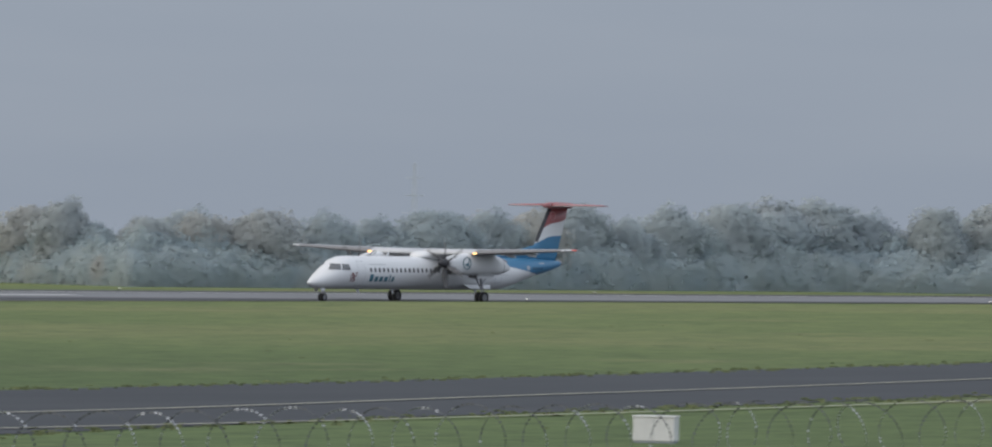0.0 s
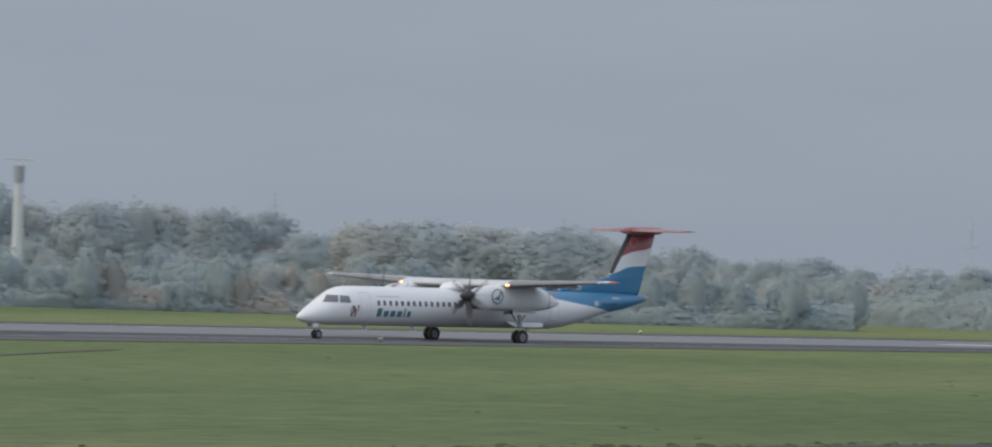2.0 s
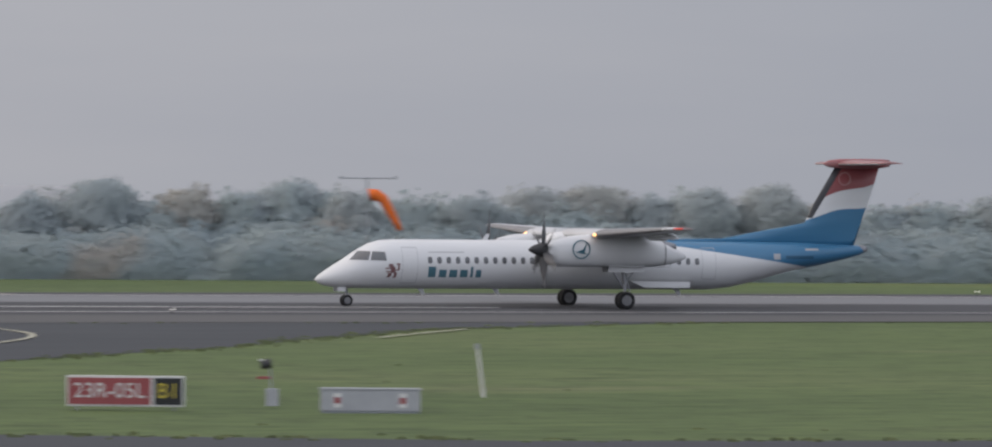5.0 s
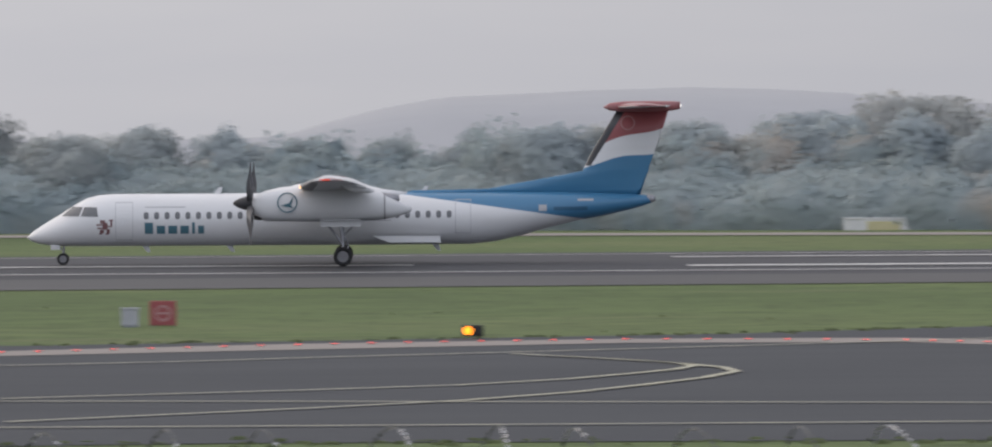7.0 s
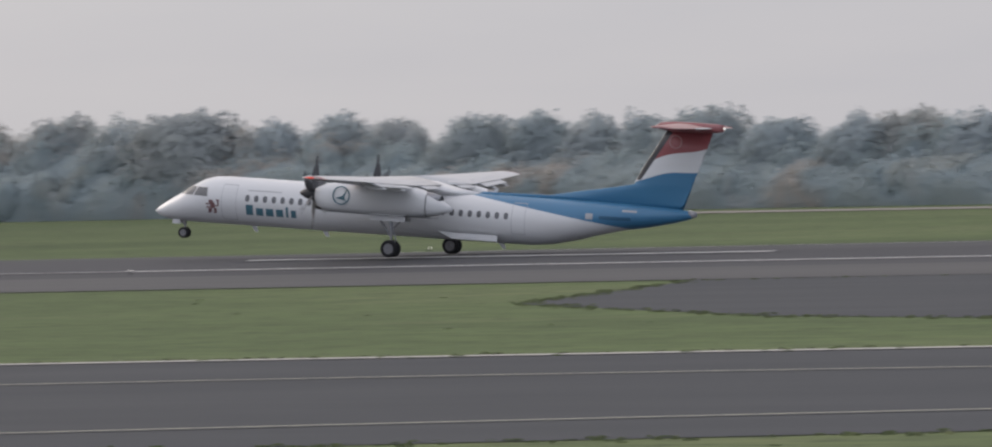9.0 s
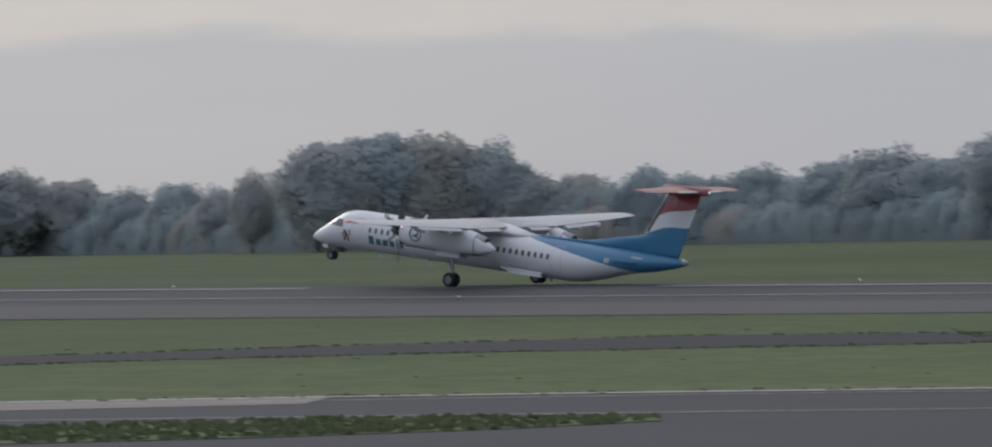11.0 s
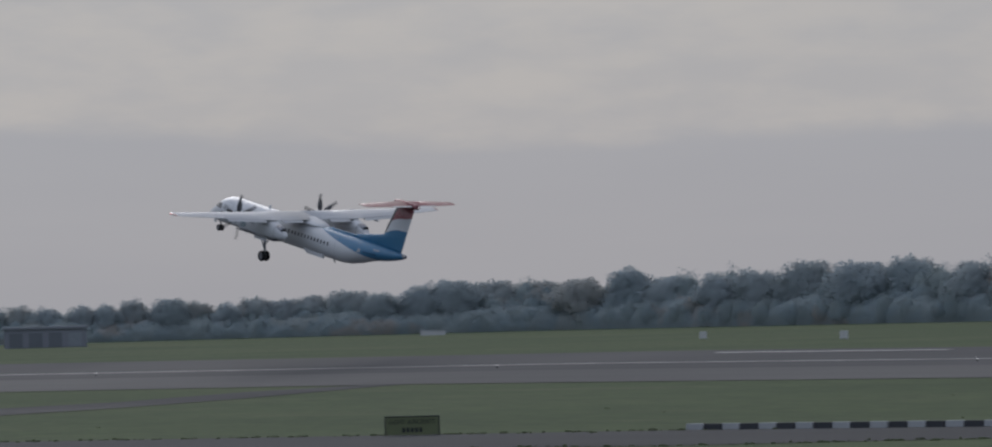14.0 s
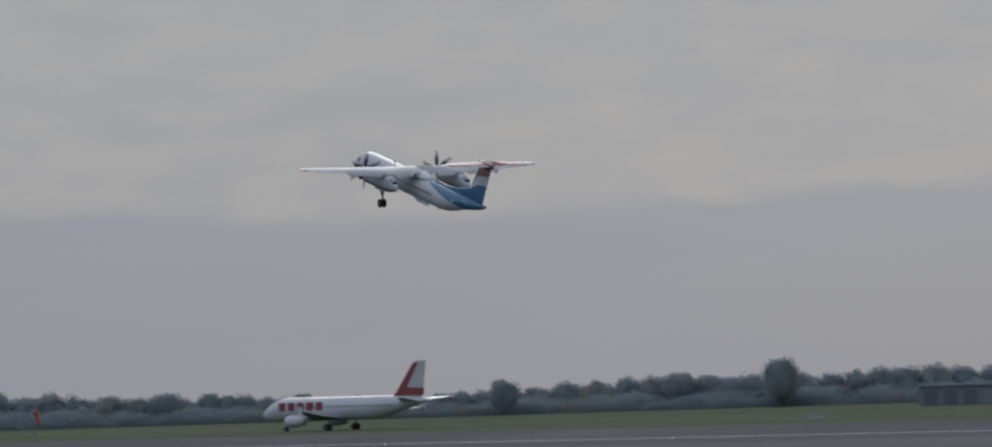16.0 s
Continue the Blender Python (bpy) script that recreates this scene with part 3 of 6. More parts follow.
def poplar_tree(seed, height=14.0):
    rng = random.Random(seed)
    t = thing("poplar_tree", Matrix(), "tall slender poplar standing in a row", "tree", "row of poplars")
    part("trunk", tube(bmesh.new(), (0, 0, -0.3), (0, 0, height * 0.9), 0.2, 0.04, 7), BARK, t)
    vs, fs = [], []
    lobed_crown(vs, fs, rng, (0, 0, height * 0.54), 0.9, height * 0.46, 3, 1100, 0.30)
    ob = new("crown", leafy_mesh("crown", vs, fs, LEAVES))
    ob.parent = t
    return t


# edge of the wood: bearing to the left of straight ahead (degrees) and distance
WOOD_EDGE = [(-60, 697), (-54, 673), (-51, 625), (-48, 590), (-45, 640), (-42, 780), (-36, 785), (-33, 770), (-30, 620), (-27, 480), (-24, 464), (-18, 447), (-12, 441), (-9, 446), (-6, 455), (0, 475), (6, 478),
             (9, 493), (12, 534), (15, 575), (20, 620), (25, 666), (30, 712), (33, 824), (35, 900), (39, 988), (42, 1072), (48, 1310), (54, 1432), (72, 1448)]
# height of its crowns, every 1.5 degrees from -60
WOOD_HEIGHT = [9.1, 9.0, 8.9, 8.8, 8.2, 8.2, 7.9, 7.0, 7.1, 6.1, 6.0, 6.9, 8.2, 8.6, 11.2, 12.0, 10.6, 9.8, 9.0, 9.2, 7.9, 7.4, 6.9, 6.6, 6.4, 6.1, 6.5, 6.3, 6.7, 6.6, 6.6, 6.8, 7.4, 7.2, 7.3, 7.2, 7.2, 8.5, 7.4, 7.8, 7.7, 7.7, 8.2, 8.3, 7.6, 7.2, 7.3, 8.3, 9.0, 8.9, 8.2, 8.5, 8.8, 9.1, 9.6, 10.1, 10.7, 11.3, 12.2, 14.4, 15.8, 17.4, 16.8, 15.0, 13.0, 11.2, 11.8, 11.9, 11.9, 12.6, 11.6, 14.3, 13.9, 13.6, 13.2, 13.1, 11.8, 10.0, 8.9, 8.2, 7.7, 7.2, 4.8, 6.5, 8.1, 8.0, 8.0, 8.0, 8.0]


def skyline(b):
    dist = WOOD_EDGE[-1][1]
    for (b0, d0), (b1, d1) in zip(WOOD_EDGE, WOOD_EDGE[1:]):
        if b0 <= b <= b1:
            dist = d0 + (d1 - d0) * (b - b0) / (b1 - b0)
            break
    u = max(0.0, min(len(WOOD_HEIGHT) - 1.001, (b + 60) / 1.5))
    k = int(u)
    return dist, WOOD_HEIGHT[k] + (WOOD_HEIGHT[k + 1] - WOOD_HEIGHT[k]) * (u - k)


def plant(sources, used, rng, x, y, h, wide=1.0):
    """A copy of one of the sources (each of which is itself planted first), h metres high."""
    src = rng.choice(sources)
    k = h / src["grown"]
    m = Matrix.LocRotScale((x, y, terrain(x, y)), Euler((0, 0, rng.uniform(0, 6.28))), (k * wide * rng.uniform(0.9, 1.2), k * wide * rng.uniform(0.9, 1.2), k))
    if src in used:
        o = copy_thing(src, Matrix())
    else:
        o = src
        used.add(src)
    o.matrix_basis = m
    return o


def polar(bearing, dist):
    return -math.sin(radians(bearing)) * dist, math.cos(radians(bearing)) * dist


def leafy_bank(vs, fs, rng, b0, b1, plan, leaves):
    """A bank of rounded bushes and small crowns between two bearings; plan(bearing) gives its foot's distance, its height and its depth."""
    def domes(q):
        d = noise.voronoi(q)[0][0]
        return math.sqrt(max(0.0, 1 - min(d * 1.15, 1.0) ** 2))

    def place(b, u):
        dist, tall, deep = plan(b)
        g, s = u * u * deep, math.sin(math.pi / 2 * u)
        x, y = polar(b, dist + g)
        q = Vector((x, y, tall * s * 1.2))
        k = max(tall / 5.0, 0.8)
        swell = k * (1.5 * domes(q / (6.5 * k)) + 0.55 * domes(q / (2.4 * k) + Vector((7, 3, 1))) - 0.9) + 0.25 * noise.noise(q * 0.9)
        swell *= min(1.0, 4 * u)
        x, y = polar(b, dist + g - 0.75 * swell)
        return Vector((x, y, terrain(x, y) - 0.15 + tall * (1 + 0.16 * noise.noise(q * 0.07)) * s + 0.75 * swell))

    bearings, b = [], b0
    while b < b1:
        bearings.append(b)
        b += math.degrees(0.85 / min(plan(b)[0], 900.0))
    rows, k = 13, len(vs)
    grid = [[place(b, i / (rows - 1)) for i in range(rows)] for b in bearings]
    for j, col in enumerate(grid):
        side = grid[min(j + 1, len(grid) - 1)], grid[max(j - 1, 0)]
        vs.extend((p, ((col[min(i + 1, rows - 1)] - col[max(i - 1, 0)]).cross(side[0][i] - side[1][i])).normalized()) for i, p in enumerate(col))
    for j in range(len(bearings) - 1):
        for i in range(rows - 1):
            a = k + j * rows + i
            fs.append((a + rows, a, a + 1, a + rows + 1))
    for _ in range(leaves):
        j, i = rng.randrange(len(grid) - 1), rng.randrange(rows - 1)
        p, e, f = grid[j][i], grid[j + 1][i] - grid[j][i], grid[j][i + 1] - grid[j][i]
        n = f.cross(e).normalized()
        spray(vs, fs, rng, p + e * rng.random() + f * rng.random() + n * rng.uniform(0.0, 0.5), n, 0.34 * rng.uniform(0.5, 1.4), 0.45)


def woods():
    rng = random.Random(11)
    kinds = [broad_tree(s, 10.0, rng.uniform(3.8, 5.2)) for s in range(8)]
    firs = [fir_tree(50), fir_tree(51)]
    for o in kinds + firs:
        o["grown"] = max(v.co.z for c in o.children for v in c.data.vertices)
    used = set()
    b = -60.0
    while b < 70:
        dist, h = skyline(b)
        x, y = polar(b, dist + h * rng.uniform(0.15, 1.0))
        wide = 1.0 if dist < 800 else 1.15
        plant(kinds, used, rng, x, y, h * rng.choice((0.88, 0.93, 0.97, 1.0, 1.03, 1.07)), wide)
        b += math.degrees(rng.uniform(4.6, 7.6) * (h / 9.5) * wide / dist)
    # taller trees that stand over the skyline
    for b, dist, h, w in ((-47.44, 600, 7.9, 1.0), (-48.5, 610, 7.4, 1.0), (-41.0, 640, 8.6, 1.4), (-41.4, 640, 8.8, 1.5), (-41.9, 640, 8.7, 1.5), (-42.4, 640, 8.7, 1.5), (-53.4, 672, 9.6, 1.2), (-53.8, 676, 9.4, 1.2), (43.5, 1120, 15.0, 1.2), (43.8, 1120, 14.6, 1.2), (-37.2, 785, 11.3, 1.2), (-38.6, 785, 10.9, 1.2), (-8.85, 460, 8.4, 0.8),
                          (-6.35, 468, 9.4, 0.9), (-4.43, 480, 9.6, 1.2), (-3.6, 480, 8.3, 1.1), (-5.3, 480, 8.8, 1.1), (-7.1, 470, 8.4, 1.0), (3.8, 490, 9.6, 0.9), (11.66, 530, 9.2, 0.9), (41.0, 1000, 14.6, 0.9), (40.8, 1000, 17.0, 1.0), (40.45, 1000, 17.7, 1.0),
                          (40.15, 1000, 17.8, 1.0), (39.85, 1000, 17.4, 1.0), (39.58, 1000, 16.8, 0.9), (39.35, 1000, 13.0, 0.9), (41.55, 1020, 13.2, 0.7), (46.3, 1150, 14.0, 1.0), (59.76, 1430, 10.6, 0.7), (62.1, 1430, 7.8, 0.9)):
        x, y = polar(b, dist)
        plant(kinds, used, rng, x, y, h, w)
    # a few conifers over the far wood behind the scrub
    for k, (b, h) in enumerate(((-32.7, 9.6), (-33.3, 10.4), (-33.5, 9.0), (-34.6, 9.4), (-35.2, 10.2), (-35.6, 9.6), (-36.9, 10.6), (-37.4, 10.2))):
        x, y = polar(b, 782)
        plant(firs[k % 2:k % 2 + 1], used, rng, x, y, h, 0.9)
    rows = [poplar_tree(70 + k) for k in range(6)]
    for k, o in enumerate(rows):
        x, y = polar(45.04 - 0.138 * k, 1235)
        o.matrix_basis = Matrix.LocRotScale((x, y, terrain(x, y)), None, (1.2, 1.2, (13.8, 14.4, 15.0, 15.8, 15.0, 14.0)[k] / 14.0))
    # the thicket along the edge of the wood: a leafy bank with rows of small crowns on it
    vs, fs = [], []
    leafy_bank(vs, fs, rng, -62.0, 72.0, lambda b: (skyline(b)[0] - 4.0, skyline(b)[1] * 0.5, skyline(b)[1] * 1.3), 150000)
    leafy_bank(vs, fs, rng, -45.0, -27.5, lambda b: (min(577.0, skyline(b)[0] - 10.0), 1.6, 8.0), 20000)
    for back, tall in ((-0.15, 0.44), (0.25, 0.66), (0.6, 0.84)):
        b = -62.0
        while b < 72:
            dist, h = skyline(b)
            x, y = polar(b, dist + h * (back + rng.uniform(-0.1, 0.1)))
            top = h * tall * rng.uniform(0.8, 1.12)
            wide = min(top, 8.0) * rng.uniform(0.30, 0.50) + 0.4
            lobed_crown(vs, fs, rng, (x, y, terrain(x, y) + top * 0.46), wide, top * 0.56, 2, int(32 * wide * top), 0.36)
            b += math.degrees(wide * rng.uniform(0.95, 1.6) / dist)
    b = -45.0
    while b < -27.5:
        x, y = polar(b, min(577.0, skyline(b)[0] - 10.0) + rng.uniform(0, 9))
        top = rng.uniform(2.4, 5.4)
        wide = top * rng.uniform(0.24, 0.42)
        lobed_crown(vs, fs, rng, (x, y, terrain(x, y) + top * 0.46), wide, top * 0.54, 2, int(60 * wide * top), 0.30)
        b += math.degrees(rng.uniform(0.7, 1.5) / 577)
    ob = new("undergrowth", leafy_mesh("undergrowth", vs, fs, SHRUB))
    tagged(ob, "dense pale grey-green scrub along the edge of the wood, haze painted in", "undergrowth", kind="stuff")


woods()


# ---- far hill ----
def far_hill():
    """A long wooded ridge on the horizon."""
    bm = bmesh.new()
    rows = []
    # bearing and height of the crest
    crest_line = [(-16, 8), (-9, 12.5), (-8, 14), (-6.8, 19), (-6.1, 22), (-5, 26.5), (-4.1, 29.5), (-3.9, 32), (-3.3, 34.5), (-2.6, 36), (-1.7, 34.5), (-0.5, 31), (0.03, 25), (0.55, 16), (0.9, 9.5), (2, 8.5), (3.5, 9.5), (6, 8)]
    for k in range(0, 121):
        b = 6 - 22 * k / 120
        for (b0, h0), (b1, h1) in zip(crest_line, crest_line[1:]):
            if b0 <= b <= b1:
                crest = h0 + (h1 - h0) * (b - b0) / (b1 - b0)
        rows.append([bm.verts.new((*polar(b, d), z)) for d, z in ((3400, -100.0), (3550, crest * 0.55), (3800, crest + 0.5 * noise.noise(Vector((b * 14, 1, 0)))), (4100, crest * 0.4), (4300, -100.0))])
    for a, c in zip(rows, rows[1:]):
        for i in range(4):
            bm.faces.new((a[i], a[i + 1], c[i + 1], c[i]))
    bmesh.ops.recalc_face_normals(bm, faces=bm.faces)
    part("backdrop_hill", bm, FAR, None, "wooded hill far off, painted pale grey to imitate mist", smooth=True, kind="structure")


far_hill()


# ---- paints of the aircraft ----
def painted(name, base, rough=0.35, dirt=(0.45, 0.44, 0.43), amount=0.12):
    m, nt, b = nodes(name, rough, 0, 0.5)
    grime = noise_node(nt, 0.9, 5, (0.25, 1, 1.4))
    fine = noise_node(nt, 9.0, 4, (0.4, 1, 1))
    c = mix(nt, calc(nt, "MULTIPLY", ramp(nt, grime, [(0.40, (0, 0, 0)), (0.75, (1, 1, 1))]), amount * 2), base, dirt)
    c = mix(nt, calc(nt, "MULTIPLY", fine, amount * 0.6), c, dirt)
    nt.links.new(c, b.inputs["Base Color"])
    nt.links.new(calc(nt, "ADD", calc(nt, "MULTIPLY", fine, 0.2), rough - 0.1), b.inputs["Roughness"])
    return m, nt, b, c


WHITE_RGB, BLUE_RGB, RED_RGB = (0.64, 0.65, 0.665), (0.040, 0.165, 0.30), (0.27, 0.07, 0.075)
WHITE = painted("white_aircraft_paint", WHITE_RGB)[0]
RED = painted("red_aircraft_paint", RED_RGB)[0]
WING_GREY = painted("pale_grey_wing_paint", (0.50, 0.51, 0.53), 0.4, (0.36, 0.36, 0.37))[0]


def hull_paint():
    """White hull with a blue field that sweeps up towards the tail."""
    m, nt, b, c = painted("white_and_blue_hull_paint", WHITE_RGB)
    co = nt.nodes.new("ShaderNodeTexCoord")
    sep = nt.nodes.new("ShaderNodeSeparateXYZ")
    nt.links.new(co.outputs["Object"], sep.inputs[0])
    edge = calc(nt, "ADD", calc(nt, "MULTIPLY", sep.outputs[0], 0.142), 3.62 + 0.142 * 2.0)
    blue = calc(nt, "GREATER_THAN", sep.outputs[2], edge)
    c = mix(nt, blue, c, mix(nt, calc(nt, "MULTIPLY", noise_node(nt, 1.2, 4), 0.25), BLUE_RGB, (0.04, 0.13, 0.24)))
    nt.links.new(c, b.inputs["Base Color"])
    return m


def fin_paint():
    """Blue, white and red fields, parted by rising lines, with a dark leading edge."""
    m, nt, b, c = painted("striped_fin_paint", WHITE_RGB)
    co = nt.nodes.new("ShaderNodeTexCoord")
    sep = nt.nodes.new("ShaderNodeSeparateXYZ")
    nt.links.new(co.outputs["Object"], sep.inputs[0])
    x, z = sep.outputs[0], sep.outputs[2]
    wave = calc(nt, "MULTIPLY", calc(nt, "SINE", calc(nt, "MULTIPLY", x, 1.7)), 0.10)
    low = calc(nt, "LESS_THAN", z, calc(nt, "ADD", calc(nt, "ADD", calc(nt, "MULTIPLY", x, -0.19), 4.88 - 0.19 * 12.2), wave))
    high = calc(nt, "GREATER_THAN", z, calc(nt, "ADD", calc(nt, "ADD", calc(nt, "MULTIPLY", x, -0.29), 5.84 - 0.29 * 12.7), wave))
    boot = calc(nt, "MULTIPLY", calc(nt, "GREATER_THAN", calc(nt, "ADD", calc(nt, "MULTIPLY", z, 0.63), x), -12.0 + 0.63 * 4.75 - 0.33), calc(nt, "GREATER_THAN", z, 4.85))
    ridge = calc(nt, "GREATER_THAN", x, -11.5)
    c = mix(nt, calc(nt, "MAXIMUM", low, ridge), c, BLUE_RGB)
    c = mix(nt, calc(nt, "MULTIPLY", high, calc(nt, "SUBTRACT", 1.0, ridge)), c, RED_RGB)
    c = mix(nt, boot, c, (0.03, 0.03, 0.035))
    nt.links.new(c, b.inputs["Base Color"])
    return m


HULL, FIN = hull_paint(), fin_paint()
RUBBER = worn("tyre_rubber", (0.035, 0.035, 0.037), (0.018, 0.018, 0.02), 3, 0.85)
RIM_GREY = worn("dull_wheel_metal", (0.26, 0.26, 0.27), (0.16, 0.16, 0.17), 3, 0.5, 0.3)
STEEL = worn("landing_gear_steel", (0.42, 0.43, 0.45), (0.22, 0.22, 0.24), 3, 0.4, 0.6)
DARK = worn("dark_grey_metal", (0.06, 0.06, 0.065), (0.03, 0.03, 0.033), 3, 0.5)
BLADE = worn("propeller_composite", (0.11, 0.112, 0.12), (0.07, 0.072, 0.078), 2, 0.45)
GLASS = worn("tinted_window_glass", (0.14, 0.145, 0.155), (0.10, 0.104, 0.112), 2, 0.08, 0, 0.6, 0.0)
TEAL = worn("teal_lettering_paint", (0.07, 0.17, 0.215), (0.055, 0.135, 0.175), 2, 0.4)
DEEP_BLUE = worn("deep_blue_lettering_paint", (0.035, 0.11, 0.20), (0.03, 0.095, 0.17), 2, 0.4)
DARK_SEAM = worn("dark_panel_seam", (0.20, 0.20, 0.215), (0.14, 0.14, 0.15), 2, 0.6)
BOOT = worn("grey_rubber_boot", (0.24, 0.24, 0.25), (0.17, 0.17, 0.18), 2, 0.6)
SEAM = worn("panel_seam", (0.42, 0.43, 0.45), (0.33, 0.34, 0.36), 2, 0.6)
FADED_RED = worn("faded_pink_badge_paint", (0.42, 0.24, 0.24), (0.34, 0.19, 0.19), 2, 0.5)
EMBLEM = worn("dark_red_emblem_paint", (0.22, 0.10, 0.10), (0.14, 0.08, 0.085), 6, 0.5)
GOLD_LAMP = lamp_glass("warm_landing_light", (1.0, 0.55, 0.20), 2.0)
RED_LAMP = lamp_glass("red_navigation_light", (0.8, 0.10, 0.06), 0.25)
WHITE_LAMP = lamp_glass("white_tail_light", (1.0, 0.97, 0.92), 0.8)

# hull stations: distance ahead of the main wheels, top, bottom, half width
STATIONS = [(15.70, 1.50, 1.33, 0.10), (15.55, 1.66, 1.22, 0.25), (15.2, 1.90, 1.10, 0.46), (14.7, 2.22, 1.02, 0.71), (14.1, 2.57, 0.98, 0.95), (13.7, 2.84, 0.97, 1.07), (13.3, 3.08, 0.965, 1.16),
            (12.8, 3.35, 0.96, 1.26), (12.2, 3.51, 0.96, 1.32), (11.4, 3.56, 0.96, 1.345), (8.0, 3.56, 0.96, 1.345), (3.0, 3.56, 0.96, 1.345), (-2.0, 3.56, 0.96, 1.345), (-6.4, 3.56, 0.97, 1.345),
            (-7.6, 3.56, 1.10, 1.33), (-9.0, 3.56, 1.41, 1.27), (-10.2, 3.55, 1.76, 1.15), (-11.5, 3.53, 2.08, 0.97), (-13.0, 3.48, 2.34, 0.72), (-14.4, 3.42, 2.66, 0.44), (-15.1, 3.38, 2.86, 0.27), (-15.42, 3.30, 2.98, 0.14)]


def station(x):
    for a, b in zip(STATIONS, STATIONS[1:]):
        if a[0] >= x >= b[0]:
            u = (a[0] - x) / (a[0] - b[0])
            return tuple(a[i] + (b[i] - a[i]) * u for i in (1, 2, 3))
    return STATIONS[0][1:] if x > 0 else STATIONS[-1][1:]


def hull_point(x, angle, out=0.0):
    """angle: 0 on top, 90 on the left side."""
    top, bottom, hw = station(x)
    hz = (top - bottom) / 2
    return (x, (hw + out) * math.sin(radians(angle)), (top + bottom) / 2 + (hz + out) * math.cos(radians(angle)))


def hull_angle(x, z):
    top, bottom, _ = station(x)
    return math.degrees(math.acos(max(-1, min(1, (z - (top + bottom) / 2) / ((top - bottom) / 2)))))


def hull_panel(x0, x1, z0, z1, side, out=0.012, corner=0.25, nx=8, nz=8):
    """A thin panel that follows the hull's side, with rounded corners."""
    bm = bmesh.new()
    cx, cz, hx, hz = (x0 + x1) / 2, (z0 + z1) / 2, abs(x1 - x0) / 2, abs(z1 - z0) / 2
    rad, spots = corner * min(hx, hz), []
    for sx, sz, a0 in ((1, 1, 0), (-1, 1, 90), (-1, -1, 180), (1, -1, 270)):
        for k in range(4):
            t = radians(a0 + 30 * k)
            spots.append((cx + sx * (hx - rad) + rad * math.cos(t), cz + sz * (hz - rad) + rad * math.sin(t)))
    rim = []
    for (xa, za), (xb, zb) in zip(spots, spots[1:] + spots[:1]):
        k = max(1, int(math.hypot(xb - xa, zb - za) / 0.12))
        rim += [(xa + (xb - xa) * q / k, za + (zb - za) * q / k) for q in range(k)]
    n = len(rim)
    rings = [[bm.verts.new(hull_point(x, side * hull_angle(x, z), -0.02)) for x, z in rim]]
    for u in (1.0, 0.8, 0.6, 0.4, 0.2):
        rings.append([bm.verts.new(hull_point(cx + (x - cx) * u, side * hull_angle(cx + (x - cx) * u, cz + (z - cz) * u), out)) for x, z in rim])
    for ra, rb in zip(rings, rings[1:]):
        for i in range(n):
            q = (i + 1) % n
            bm.faces.new((ra[i], ra[q], rb[q], rb[i]))
    bm.faces.new(rings[-1])
    bmesh.ops.recalc_face_normals(bm, faces=bm.faces)
    return bm


def cockpit_pane(corners, side, out=0.014):
    """A pane on the hull between four corners (along, height): front sill, rear sill, rear brow, front brow."""
    (xa, za), (xb, zb), (xc, zc), (xd, zd) = corners
    bm = bmesh.new()
    cols = []
    for i in range(9):
        u = i / 8
        col = []
        for j in range(7):
            v = j / 6
            x = (xa + (xb - xa) * u) * (1 - v) + (xd + (xc - xd) * u) * v
            z = (za + (zb - za) * u) * (1 - v) + (zd + (zc - zd) * u) * v
            col.append(bm.verts.new(hull_point(x, side * hull_angle(x, min(z, station(x)[0] - 0.012)), out)))
        cols.append(col)
    for c0, c1 in zip(cols, cols[1:]):
        for j in range(6):
            bm.faces.new((c0[j], c1[j], c1[j + 1], c0[j + 1]))
    bmesh.ops.recalc_face_normals(bm, faces=bm.faces)
    return bm


def hull_frame(x0, x1, z0, z1, side, w=0.035):
    """A thin raised outline on the hull's side."""
    bm = bmesh.new()
    def strip(pts):
        rows = [[bm.verts.new(hull_point(x, side * hull_angle(x, z), o)) for x, z, o in quad] for quad in pts]
        for a, b in zip(rows, rows[1:]):
            bm.faces.new((a[0], b[0], b[1], a[1]))
    for x in (x0, x1):
        strip([[(x - w / 2, z0 + (z1 - z0) * k / 8, 0.008), (x + w / 2, z0 + (z1 - z0) * k / 8, 0.008)] for k in range(9)])
    for z in (z0, z1):
        strip([[(x0 + (x1 - x0) * k / 4, z - w / 2, 0.008), (x0 + (x1 - x0) * k / 4, z + w / 2, 0.008)] for k in range(5)])
    bmesh.ops.recalc_face_normals(bm, faces=bm.faces)
    return bm


def foil(chord, thick, n=14):
    """A wing section, nose at 0, tail at -chord, as (x, z)."""
    up, low = [], []
    for k in range(n + 1):
        u = (1 - math.cos(math.pi * k / n)) / 2
        t = thick * chord * 5 * (0.2969 * math.sqrt(u) - 0.126 * u - 0.3516 * u * u + 0.2843 * u ** 3 - 0.1015 * u ** 4)
        camber = 0.025 * chord * 4 * u * (1 - u)
        up.append((-u * chord, camber + t))
        low.append((-u * chord, camber - t))
    return up + low[-2:0:-1]


def wing_mesh(spans, side):
    """spans: (distance out, leading edge, chord, height, thickness)."""
    return loft([[(le + x, side * y, z0 + z) for x, z in foil(ch, th)] for y, le, ch, z0, th in spans])


WING = [(0.0, 2.15, 3.35, 3.88, 0.16), (4.4, 2.15, 3.35, 3.88, 0.16), (9.0, 1.75, 2.55, 4.06, 0.145), (13.6, 1.38, 1.55, 4.24, 0.13), (14.05, 1.28, 1.35, 4.26, 0.11), (14.22, 1.02, 0.85, 4.265, 0.08)]


